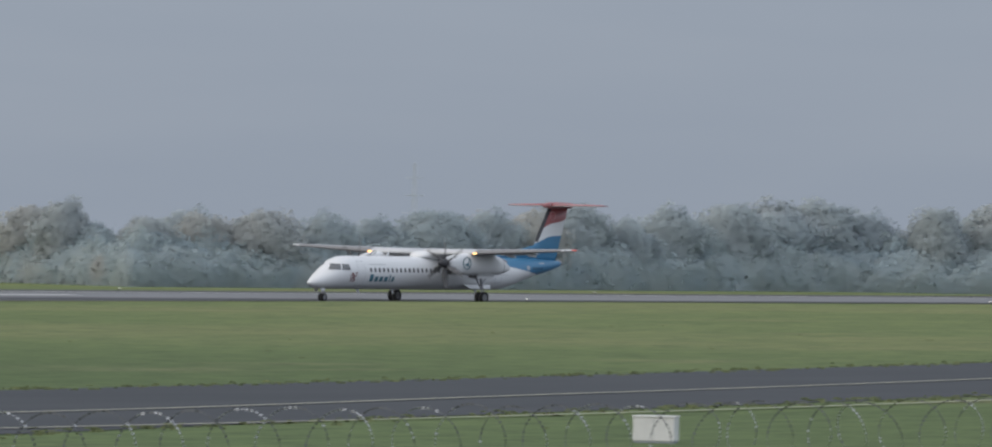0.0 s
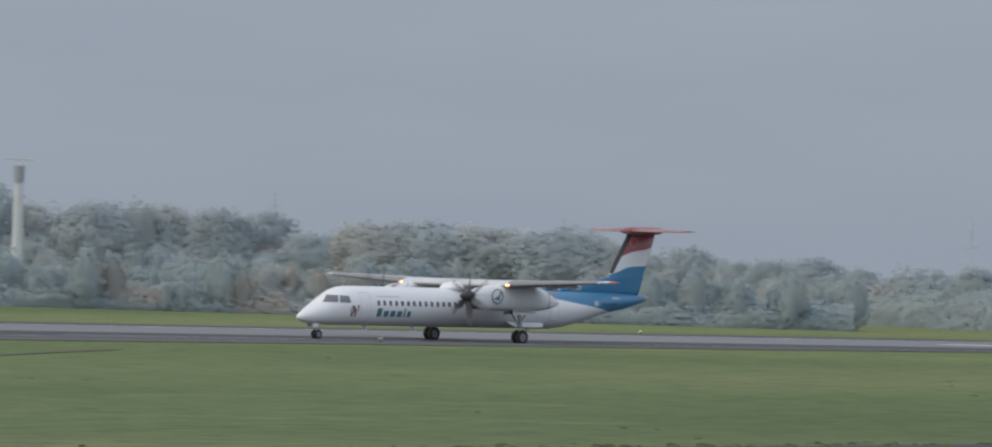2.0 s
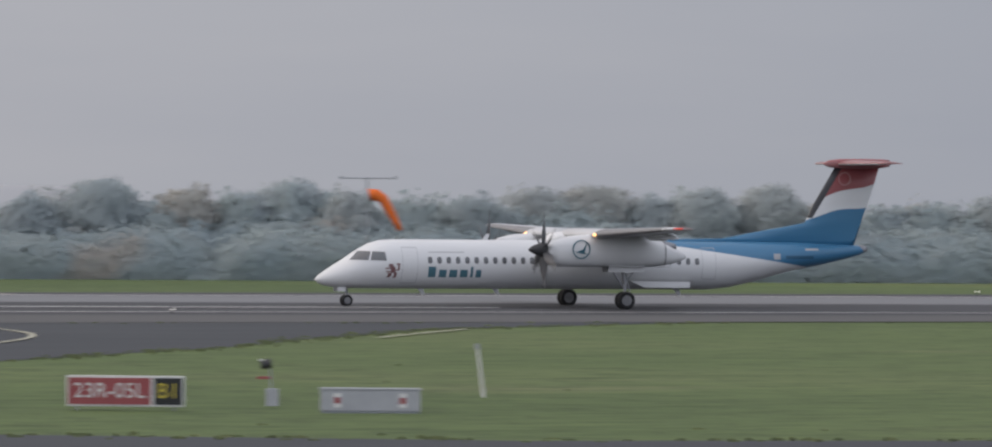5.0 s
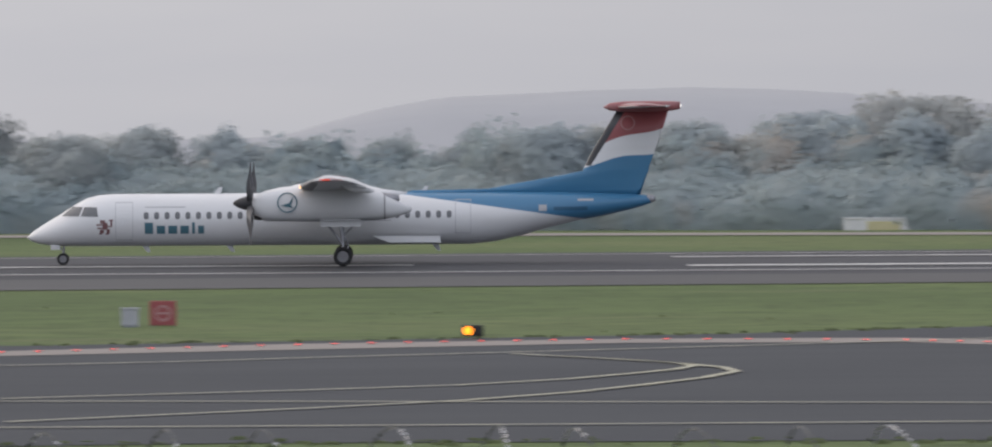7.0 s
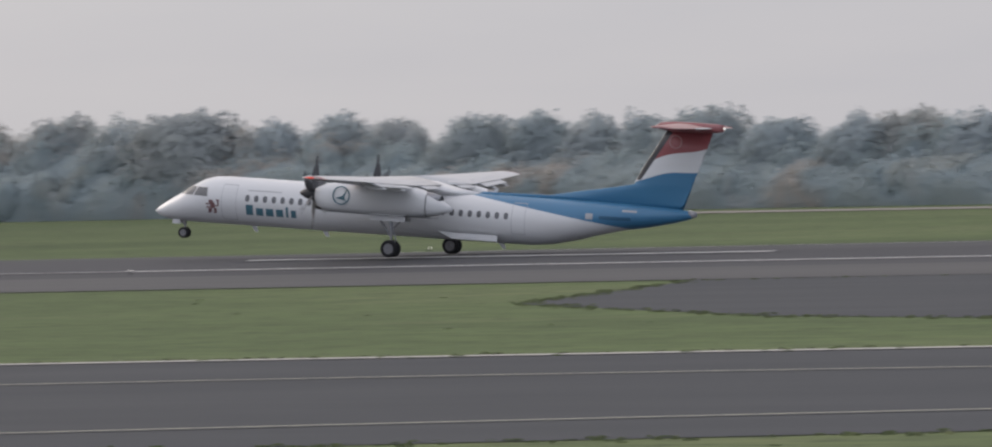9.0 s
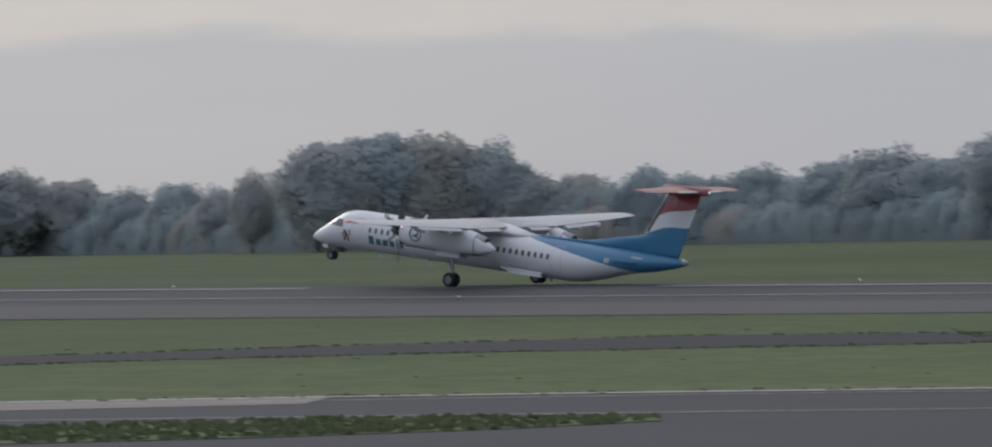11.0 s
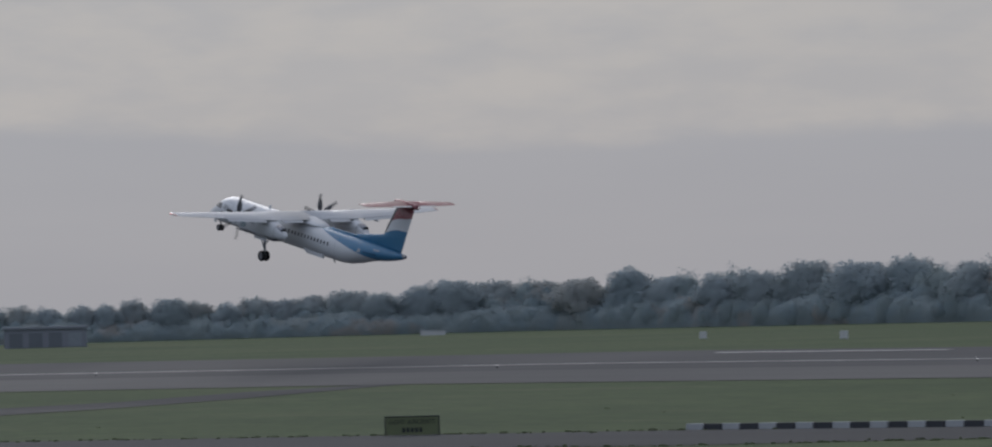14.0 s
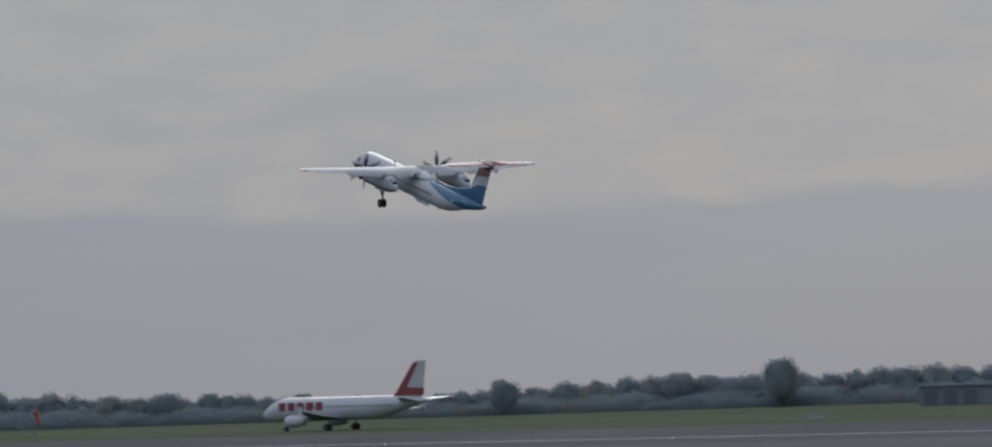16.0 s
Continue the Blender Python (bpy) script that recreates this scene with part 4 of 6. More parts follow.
def wing_at(y):
    for a, b in zip(WING, WING[1:]):
        if a[0] <= y <= b[0]:
            u = (y - a[0]) / (b[0] - a[0])
            return tuple(a[i] + (b[i] - a[i]) * u for i in (1, 2, 3, 4))
    return WING[-1][1:]


def oval(x, top, bottom, hw, cy, n=28, power=2.6):
    ring = []
    for k in range(n):
        a = 2 * math.pi * k / n
        ca, sa = math.cos(a), math.sin(a)
        ring.append((x, cy + hw * math.copysign(abs(sa) ** (2 / power), sa), (top + bottom) / 2 + (top - bottom) / 2 * math.copysign(abs(ca) ** (2 / power), ca)))
    return ring


def wheel_unit(parent, at, radius, width, name="wheel"):
    """A tyre with its rim, turning on the y axis."""
    w = new(name)
    w.empty_display_size = 0.1
    w.parent = parent
    w.matrix_basis = Matrix.Translation(at)
    prof = [(0.60, -0.42), (0.80, -0.50), (0.94, -0.42), (1.0, -0.22), (1.0, 0.22), (0.94, 0.42), (0.80, 0.50), (0.60, 0.42)]
    rings = []
    for k in range(28):
        a = 2 * math.pi * k / 28
        rings.append([(radius * r * math.cos(a), width * y, radius * r * math.sin(a)) for r, y in prof])
    bm = loft(rings + [rings[0]], cap=False)
    bmesh.ops.remove_doubles(bm, verts=bm.verts, dist=1e-4)
    part("tyre", bm, RUBBER, w, smooth=True)
    bm = bmesh.new()
    tube(bm, (0, -width * 0.36, 0), (0, width * 0.36, 0), radius * 0.62, seg=20)
    tube(bm, (0, -width * 0.46, 0), (0, width * 0.46, 0), radius * 0.22, seg=12)
    for k in range(6):
        a = k * math.pi / 3
        tube(bm, (radius * 0.42 * math.cos(a), -width * 0.40, radius * 0.42 * math.sin(a)), (radius * 0.42 * math.cos(a), width * 0.40, radius * 0.42 * math.sin(a)), radius * 0.07, seg=6)
    part("rim", bm, RIM_GREY, w, "grey metal rim")
    return w


def blade_mesh():
    rings = []
    for k in range(13):
        u = k / 12
        r = 0.30 + 1.75 * u
        ch = (0.20 + 0.26 * math.sin(math.pi * min(1, u * 1.25 + 0.08))) * (1 if u < 0.88 else 1 - 3.2 * (u - 0.88))
        tw = radians(62 - 42 * u)
        sweep = -0.12 * u * u
        th = 0.05 * (1 - 0.75 * u)
        ring = []
        for j in range(10):
            a = 2 * math.pi * j / 10
            p, q = ch / 2 * math.cos(a) + sweep, th * math.sin(a)
            ring.append((p * math.sin(tw) + q * math.cos(tw), p * math.cos(tw) - q * math.sin(tw), r))
        rings.append(ring)
    return loft(rings)


def airliner():
    """Twin turboprop; its own x axis points ahead, y to its left, z up; the origin is on the ground between the main wheels."""
    a = thing("turboprop_airliner", Matrix(), "white twin turboprop airliner with blue tail and red white blue fin", "aeroplane")
    moving = []
    rings = []
    xs = []
    for (s0, s1) in zip(STATIONS, STATIONS[1:]):
        k = max(1, int((s0[0] - s1[0]) / 0.6))
        xs += [s0[0] + (s1[0] - s0[0]) * i / k for i in range(k)]
    xs.append(STATIONS[-1][0])
    for x in xs:
        rings.append([hull_point(x, 360 * k / 48) for k in range(48)])
    bm = loft([[(15.82, 0, 1.42)] * 48] + rings + [[(-15.55, 0, 3.14)] * 48], cap=False)
    bmesh.ops.remove_doubles(bm, verts=bm.verts, dist=1e-4)
    hull = part("fuselage", bm, HULL, a, "white fuselage with sweeping blue rear", smooth=True)
    # cockpit panes
    for side in (1, -1):
        part("windscreen", cockpit_pane(((14.04, 2.47), (13.15, 2.46), (12.97, 2.92), (13.50, 2.94)), side), GLASS, a, "dark glossy windscreen pane", smooth=True)
        part("cockpit_window", cockpit_pane(((13.06, 2.46), (12.20, 2.44), (12.26, 2.90), (12.89, 2.92)), side), GLASS, a, "dark cockpit side window", smooth=True)
        # doors and cabin windows
        for x0, x1, z0, z1 in ((11.32, 10.48, 1.28, 3.14), (-5.60, -6.36, 1.55, 3.20)):
            d = part("door", hull_panel(x0, x1, z0, z1, side, 0.006, 0.05), HULL, a)
            part("door_seam", hull_frame(x0, x1, z0, z1, side), SEAM, d, "grey door outline")
        for k in range(30):
            x = 9.80 - 0.52 * k
            part("cabin_window", hull_panel(x + 0.125, x - 0.125, 2.30, 2.66, side, 0.010, 0.85), GLASS, a)
        # plain bars where the airline's name is painted
        for k, (w, h) in enumerate(((0.42, 0.56), (0.42, 0.40), (0.44, 0.40), (0.42, 0.40), (0.14, 0.56), (0.30, 0.40))):
            x = 9.88 - (0, 0.60, 1.18, 1.78, 2.36, 2.66)[k]
            part("lettering_bar", hull_panel(x, x - w, 1.58, 1.58 + h, side, 0.006, 0.02), TEAL, a, "teal lettering bar")
        part("small_lettering_bar", hull_panel(9.85, 7.85, 2.88, 2.93, side, 0.005, 0.02), SEAM, a)
        bm = bmesh.new()
        for x0, x1, z0, z1 in ((11.98, 11.72, 1.80, 2.14), (12.10, 11.84, 2.10, 2.27), (12.28, 11.92, 2.00, 2.07), (12.24, 11.92, 1.83, 1.90), (12.12, 11.90, 1.62, 1.80), (12.16, 12.00, 1.56, 1.63),
                               (11.78, 11.62, 1.60, 1.84), (11.84, 11.66, 1.55, 1.61), (11.72, 11.54, 1.92, 1.98), (11.58, 11.49, 1.95, 2.24), (11.66, 11.44, 2.22, 2.30)):
            stroke = hull_panel(x0, x1, z0, z1, side, 0.006, 0.4)
            me = bpy.data.meshes.new("stroke")
            stroke.to_mesh(me)
            bm.from_mesh(me)
            stroke.free()
            bpy.data.meshes.remove(me)
        part("emblem", bm, EMBLEM, a, "dark red branching emblem")
        part("flag_panel", hull_panel(-9.75, -10.15, 2.60, 2.92, side, 0.006, 0.05), SEAM, a, "small pale flag panel")
        part("registration_bar", hull_panel(-10.5, -12.2, 2.64, 2.82, side, 0.006, 0.05), DEEP_BLUE, a, "dark blue registration bar")
        part("registration_bar", hull_panel(-11.7, -12.5, 3.10, 3.21, side, 0.006, 0.05), SEAM, a, "pale lettering bar")
        # slab-sided panel under the wing root
        bm = bmesh.new()
        rows = []
        for x, z in ((-1.45, 1.42), (-2.3, 1.08), (-4.85, 1.08), (-4.85, 1.40)):
            rows.append([bm.verts.new((x, side * (1.22 + dy), z)) for dy in (0.0, 0.16)])
        bm.faces.new([r[1] for r in rows])
        bm.faces.new([r[0] for r in rows][::-1])
        for r0, r1 in zip(rows, rows[1:] + rows[:1]):
            bm.faces.new((r0[0], r1[0], r1[1], r0[1]))
        bmesh.ops.recalc_face_normals(bm, faces=bm.faces)
        part("belly_fairing", bm, WHITE, a, "pale belly fairing panel")
        # wing
        wing = part("wing", wing_mesh(WING, side), WING_GREY, a, "long pale grey high-mounted wing", smooth=False)
        for p in wing.data.polygons:
            p.use_smooth = len(p.vertices) == 4
        for y0, y1 in ((1.5, 3.6), (5.3, 9.2)):
            rows = []
            for y in (y0, (y0 + y1) / 2, y1):
                le, ch, z0, th = wing_at(y)
                te = le - ch
                rows.append([(te + 0.55, side * y, z0 + 0.16), (te - 0.35, side * y, z0 - 0.14), (te - 0.38, side * y, z0 - 0.18), (te + 0.50, side * y, z0 - 0.06)])
            part("flap", loft(rows), WING_GREY, wing, "pale grey trailing flap")
        rows = []
        for y in (9.5, 11.5, 13.5):
            le, ch, z0, th = wing_at(y)
            rows.append([(le - ch + 0.38, side * y, z0 + 0.07), (le - ch - 0.03, side * y, z0 + 0.02), (le - ch - 0.03, side * y, z0 - 0.01), (le - ch + 0.36, side * y, z0 - 0.03)])
        part("aileron", loft(rows), WING_GREY, wing)
        bm = bmesh.new()
        rows = []
        for k in range(12):
            y = 5.3 + 8.5 * k / 11
            le, ch, z0, th = wing_at(y)
            pts = []
            for x, z in foil(ch, th)[:5] + foil(ch, th)[:0:-1][:4]:
                pts.append((le + x + 0.012, side * y, z0 + z * 1.03))
            rows.append([bm.verts.new(p) for p in pts[:5][::-1] + pts[5:]])
        for r0, r1 in zip(rows, rows[1:]):
            for i in range(len(r0) - 1):
                bm.faces.new((r0[i], r0[i + 1], r1[i + 1], r1[i]))
        bmesh.ops.recalc_face_normals(bm, faces=bm.faces)
        part("deicing_boot", bm, BOOT, wing, "grey leading edge strip")
        for y in (6.6, 8.8):
            le, ch, z0, th = wing_at(y)
            part("flap_track_fairing", loft([oval(le - ch + 0.9, z0 - 0.08, z0 - 0.12, 0.02, side * y, 12), oval(le - ch + 0.4, z0 - 0.10, z0 - 0.34, 0.09, side * y, 12), oval(le - ch - 0.3, z0 - 0.18, z0 - 0.38, 0.07, side * y, 12), oval(le - ch - 0.6, z0 - 0.28, z0 - 0.31, 0.01, side * y, 12)]), WHITE, wing, smooth=True)
        le, ch, z0, th = wing_at(5.25)
        part("landing_light", loft([oval(le - 0.02, z0 + 0.06, z0 - 0.10, 0.22, side * 5.35, 14), oval(le + 0.03, z0 + 0.02, z0 - 0.07, 0.16, side * 5.35, 14)]), GOLD_LAMP, wing, "lit warm landing light")
        le, ch, z0, th = wing_at(14.0)
        part("wing_tip_light", loft([oval(le - 0.25, z0 + 0.07, z0 - 0.03, 0.05, side * 14.16, 10), oval(le - 0.75, z0 + 0.07, z0 - 0.01, 0.09, side * 14.18, 10)]), RED_LAMP if side > 0 else DARK, wing, "red wing tip light" if side > 0 else "dark wing tip lens")
        part("wing_tip", loft([[(le - 0.1 + x * 1.0, side * 14.0, z0 + z * 1.06) for x, z in foil(ch, th)], [(le - 0.26 + x * 0.8, side * 14.2, z0 + z) for x, z in foil(ch, th * 0.7)]]), RED, wing, "dark red wing tip")
        # nacelle
        cy = side * 4.43
        secs = [(4.42, 3.42, 2.72, 0.34), (4.30, 3.50, 2.42, 0.47), (3.9, 3.66, 2.26, 0.60), (3.2, 3.82, 2.20, 0.68), (2.0, 3.93, 2.18, 0.72), (0.4, 3.96, 2.18, 0.72), (-0.8, 3.90, 2.20, 0.70), (-1.8, 3.66, 2.26, 0.62), (-2.6, 3.30, 2.38, 0.46), (-3.15, 3.00, 2.56, 0.24), (-3.4, 2.85, 2.66, 0.08)]
        nac = part("nacelle", loft([oval(x, t, b, w, cy) for x, t, b, w in secs]), WHITE, a, "white engine nacelle under the wing", smooth=True)
        part("air_intake", loft([oval(4.38, 2.66, 2.30, 0.30, cy, 18), oval(4.10, 2.70, 2.26, 0.36, cy, 18), oval(3.7, 2.66, 2.30, 0.30, cy, 18)]), DARK, nac, "dark chin air intake", smooth=True)
        pipe = part("exhaust", loft([oval(-1.6, 3.66, 3.16, 0.42, cy, 18, 2), oval(-2.3, 3.56, 3.08, 0.36, cy, 18, 2), oval(-2.78, 3.46, 3.04, 0.29, cy, 18, 2)]), STEEL, nac, "dull metal exhaust pipe", smooth=True)
        # the pipe is solid; a dark cap paints in its opening's shade and soot
        part("exhaust_mouth", loft([oval(-2.74, 3.44, 3.06, 0.265, cy, 18, 2), oval(-2.80, 3.43, 3.07, 0.26, cy, 18, 2)]), DARK, pipe, "dark cap for the sooty, shaded exhaust mouth")
        part("cowling_seam", loft([oval(-2.05, 3.585, 2.265, 0.603, cy), oval(-2.10, 3.57, 2.27, 0.60, cy)], cap=False), DARK_SEAM, nac, "dark curved cowling seam")
        bm = bmesh.new()
        box(bm, -2.4, 3.9, cy - side * 0.0 - 0.66, cy + 0.66, 2.215, 2.235)
        part("nacelle_seam", bm, DARK_SEAM, nac)
        # round badge on the nacelle's outer side
        bm = bmesh.new()
        ring_pts = []
        for k in range(28):
            t = 2 * math.pi * k / 28
            ring_pts.append([(2.72 + r * math.cos(t), cy + side * o, 3.13 + r * math.sin(t)) for r, o in ((0.50, 0.70), (0.50, 0.735), (0.44, 0.735), (0.44, 0.70))])
        bm = loft(ring_pts + [ring_pts[0]], cap=False)
        badge = part("round_badge", bm, TEAL, nac, "dark teal ring badge")
        tri = [(3.05, 2.98), (2.62, 3.12), (2.42, 3.45), (2.55, 2.98), (2.40, 2.86), (2.75, 2.92)]
        bm = bmesh.new()
        f = bm.faces.new([bm.verts.new((x, cy + side * 0.735, z)) for x, z in tri])
        r = bmesh.ops.extrude_face_region(bm, geom=[f])
        for v in r["geom"]:
            if isinstance(v, bmesh.types.BMVert):
                v.co.y -= side * 0.06
        bmesh.ops.recalc_face_normals(bm, faces=bm.faces)
        part("arrow_mark", bm, TEAL, badge)
        # propeller
        prop = new("propeller")
        prop.empty_display_size = 0.1
        prop.parent = a
        prop.matrix_basis = Matrix.Translation((4.58, cy, 3.10))
        tagged(prop, "spinning dark six-bladed propeller")
        sp = [(-0.12, 0.36), (0.05, 0.36), (0.25, 0.33), (0.5, 0.25), (0.7, 0.15), (0.82, 0.05), (0.85, 0.0)]
        bm = loft([[(x, r * math.cos(2 * math.pi * k / 20), r * math.sin(2 * math.pi * k / 20)) for k in range(20)] for x, r in sp], cap=False)
        bmesh.ops.remove_doubles(bm, verts=bm.verts, dist=1e-4)
        part("spinner", bm, DARK, prop, "dark pointed spinner", smooth=True)
        first = part("blade", blade_mesh(), BLADE, prop, smooth=True)
        for k in range(1, 6):
            twin(first, pose(0, 0, 0, 60 * k), prop)
        moving.append((prop, Matrix.Translation((4.58, cy, 3.10)), "x"))
        # main gear
        bm = bmesh.new()
        tube(bm, (0.15, cy, 2.4), (0.0, cy, 1.35), 0.12, 0.12)
        tube(bm, (0.0, cy, 1.5), (0.0, cy, 0.45), 0.075, 0.075)
        tube(bm, (0.0, cy - 0.34, 0.46), (0.0, cy + 0.34, 0.46), 0.08)
        leg = part("landing_gear_leg", bm, STEEL, a, "grey main landing gear strut")
        bm = bmesh.new()
        tube(bm, (0.95, cy, 2.3), (0.05, cy, 1.1), 0.06)
        tube(bm, (-0.85, cy, 2.3), (0.0, cy, 1.45), 0.05)
        tube(bm, (-0.12, cy, 1.35), (-0.28, cy, 0.95), 0.035)
        tube(bm, (-0.28, cy, 0.95), (-0.06, cy, 0.55), 0.035)
        part("brace", bm, STEEL, leg)
        for dy in (-0.46, 0.46):
            bm = boxed(-0.9, 1.1, cy + dy - 0.02, cy + dy + 0.02, 1.92, 2.28, 0.01)
            part("gear_door", bm, WHITE, leg, "open white gear door")
        for dy in (-0.24, 0.24):
            moving.append((wheel_unit(a, (0, cy + dy, 0.45), 0.47, 0.28), Matrix.Translation((0, cy + dy, 0.45)), "y"))
    # nose gear
    bm = bmesh.new()
    tube(bm, (13.95, 0, 1.2), (14.0, 0, 0.34), 0.06)
    tube(bm, (14.0, -0.22, 0.33), (14.0, 0.22, 0.33), 0.05)
    tube(bm, (14.5, 0, 1.15), (14.0, 0, 0.75), 0.04)
    leg = part("nose_gear_leg", bm, STEEL, a, "grey nose gear strut")
    for dy in (-0.35, 0.35):
        part("nose_gear_door", boxed(14.15, 14.6, dy - 0.015, dy + 0.015, 0.80, 1.05, 0.01), WHITE, leg)
    for dy in (-0.16, 0.16):
        moving.append((wheel_unit(a, (14.0, dy, 0.33), 0.30, 0.19), Matrix.Translation((14.0, dy, 0.33)), "y"))
    # fairing over the wing joint
    part("wing_fairing", loft([oval(3.1, 3.62, 3.40, 0.30, 0, 24, 2.2), oval(2.4, 3.98, 3.3, 0.95, 0, 24, 2.2), oval(1.0, 4.14, 3.2, 1.15, 0, 24, 2.2), oval(-0.6, 4.06, 3.2, 1.12, 0, 24, 2.2), oval(-2.0, 3.74, 3.3, 0.85, 0, 24, 2.2), oval(-3.2, 3.58, 3.4, 0.35, 0, 24, 2.2)]), WHITE, a, smooth=True)
    # dorsal fin and fin
    rows = []
    for z, le, te, th in ((3.40, -2.6, -14.85, 0.20), (3.66, -3.4, -14.95, 0.22), (3.72, -7.2, -14.97, 0.22), (4.05, -9.0, -15.08, 0.24), (4.38, -10.9, -15.2, 0.26), (4.60, -12.0, -15.28, 0.26), (4.80, -12.08, -15.32, 0.26), (5.6, -12.48, -15.62, 0.24), (6.6, -13.1, -15.98, 0.21), (7.62, -13.72, -16.3, 0.18)):
        c = le - te
        ring = []
        n = 12
        pts = foil(c, th / c, n)
        for x, y in pts:
            ring.append((le + x, y - 0.025 * c * 4 * (-x / c) * (1 + x / c), z))
        rows.append(ring)
    fin = part("fin", loft(rows), FIN, a, "fin striped blue, white and red", smooth=True)
    for p in fin.data.polygons:
        p.use_smooth = len(p.vertices) == 4
    ring = []
    for k in range(24):
        t = 2 * math.pi * k / 24
        ring.append([(-14.25 + r * math.cos(t), y, 6.98 + r * math.sin(t)) for r, y in ((0.36, -0.125), (0.36, 0.125), (0.31, 0.125), (0.31, -0.125))])
    part("fin_badge", loft(ring + [ring[0]], cap=False), FADED_RED, fin, "pale ring badge on the fin")
    part("fin_fairing", loft([oval(-13.05, 7.80, 7.74, 0.05, 0, 20), oval(-13.35, 7.98, 7.60, 0.20, 0, 20), oval(-14.0, 8.06, 7.52, 0.28, 0, 20), oval(-15.4, 8.08, 7.52, 0.28, 0, 20), oval(-16.5, 8.06, 7.58, 0.20, 0, 20), oval(-16.88, 8.03, 7.66, 0.13, 0, 20)]), RED, a, "dark red bullet fairing on the fin", smooth=True)
    part("tail_light", loft([oval(-16.88, 7.92, 7.76, 0.06, 0, 12), oval(-16.95, 7.88, 7.80, 0.03, 0, 12)]), WHITE_LAMP, a, "lit white tail light")
    for side in (1, -1):
        t = part("tailplane", loft([[(le + x, side * y, 7.80 + z) for x, z in foil(ch, th)] for y, le, ch, th in ((0.1, -13.75, 2.55, 0.11), (2.4, -14.08, 2.0, 0.11), (4.5, -14.38, 1.48, 0.10), (4.75, -14.55, 1.1, 0.07))]), [WHITE, RED], a, "tailplane, red above and white below")
        for p in t.data.polygons:
            p.use_smooth = len(p.vertices) == 4
            p.material_index = 1 if p.normal.z > 0.2 else 0
        part("tailplane_tip", loft([[(-14.37 + x * 1.02, side * 4.42, 7.80 + z * 1.1) for x, z in foil(1.49, 0.10)], [(-14.55 + x, side * 4.80, 7.80 + z) for x, z in foil(1.1, 0.07)]]), RED, t)
        part("elevator", loft([[(-16.05, side * y, 7.86 - 0.002 * y), (-16.05 - 0.28 + 0.02 * y, side * y, 7.82), (-16.05 - 0.28 + 0.02 * y, side * y, 7.79), (-16.05, side * y, 7.76)] for y in (0.3, 2.2)] ), WHITE, t)
    # aerials
    for x, z, s in ((6.5, 3.56, 1), (-3.8, 3.56, 1), (10.1, 0.97, -1), (5.9, 0.97, -1), (-4.4, 0.97, -1)):
        part("aerial", loft([[(x, -0.02, z - 0.05 * s), (x - 0.35, -0.02, z - 0.05 * s), (x - 0.35, 0.02, z - 0.05 * s), (x, 0.02, z - 0.05 * s)], [(x - 0.3, -0.012, z + 0.32 * s), (x - 0.48, -0.012, z + 0.32 * s), (x - 0.48, 0.012, z + 0.32 * s), (x - 0.3, 0.012, z + 0.32 * s)]]), WHITE, a)
    part("tail_cone", loft([oval(-15.2, 3.42, 2.98, 0.2, 0, 16), oval(-15.5, 3.36, 3.0, 0.16, 0, 16), oval(-15.62, 3.30, 3.06, 0.1, 0, 16)]), STEEL, a, "grey metal tail cone", smooth=True)
    return a, moving


AIRLINER, SPINNING = airliner()


# ---- airfield furniture ----
SIGN_RED = worn("sign_red", (0.34, 0.085, 0.09), (0.26, 0.07, 0.075), 2, 0.5)
SIGN_BLACK = worn("sign_black", (0.035, 0.037, 0.04), (0.02, 0.02, 0.022), 2, 0.5)
SIGN_WHITE = worn("sign_white", (0.72, 0.71, 0.70), (0.50, 0.50, 0.50), 2, 0.5)
SIGN_YELLOW = worn("sign_yellow", (0.62, 0.50, 0.08), (0.45, 0.36, 0.06), 2, 0.5)
FADED_YELLOW = worn("faded_yellow_paint", (0.56, 0.51, 0.30), (0.44, 0.40, 0.24), 2, 0.6)
DULL_YELLOW = worn("dull_yellow_board", (0.182, 0.203, 0.105), (0.140, 0.161, 0.084), 2, 0.6)
GREY_BOX = worn("grey_cabinet_paint", (0.42, 0.43, 0.46), (0.30, 0.31, 0.34), 2, 0.55)
PALE_BOX = worn("pale_cabinet_paint", (0.70, 0.69, 0.67), (0.48, 0.48, 0.47), 2, 0.6)
# orange greyed to take in the haze over this distance
ORANGE = worn("hazed_orange_paint", (0.50, 0.25, 0.16), (0.38, 0.20, 0.14), 2, 0.6)
SOCK = worn("orange_windsock_cloth", (0.85, 0.18, 0.03), (0.65, 0.13, 0.03), 2, 0.8)
# mast red and white are paled too, with haze in the colour
MAST_RED = worn("hazed_mast_red_paint", (0.40, 0.23, 0.225), (0.33, 0.19, 0.187), 1, 0.6)
MAST_WHITE = worn("hazed_mast_white_paint", (0.54, 0.545, 0.56), (0.42, 0.43, 0.445), 1, 0.6)
GALVANISED = worn("galvanised_steel", (0.36, 0.38, 0.41), (0.24, 0.26, 0.29), 1.5, 0.5, 0.3)
LIT_WIRE = worn("lit_razor_wire_steel", (0.56, 0.57, 0.585), (0.34, 0.35, 0.365), 3.0, 0.45, 0.2)
DULL_WIRE = worn("dull_razor_wire_steel", (0.16, 0.165, 0.165), (0.07, 0.072, 0.075), 3.0, 0.6, 0.2)
PALE_STEEL = worn("pale_pylon_steel", (0.50, 0.53, 0.57), (0.42, 0.45, 0.49), 1.5, 0.7)
SLATE = worn("slate_grey_cladding", (0.28, 0.29, 0.32), (0.23, 0.24, 0.27), 0.5, 0.8)
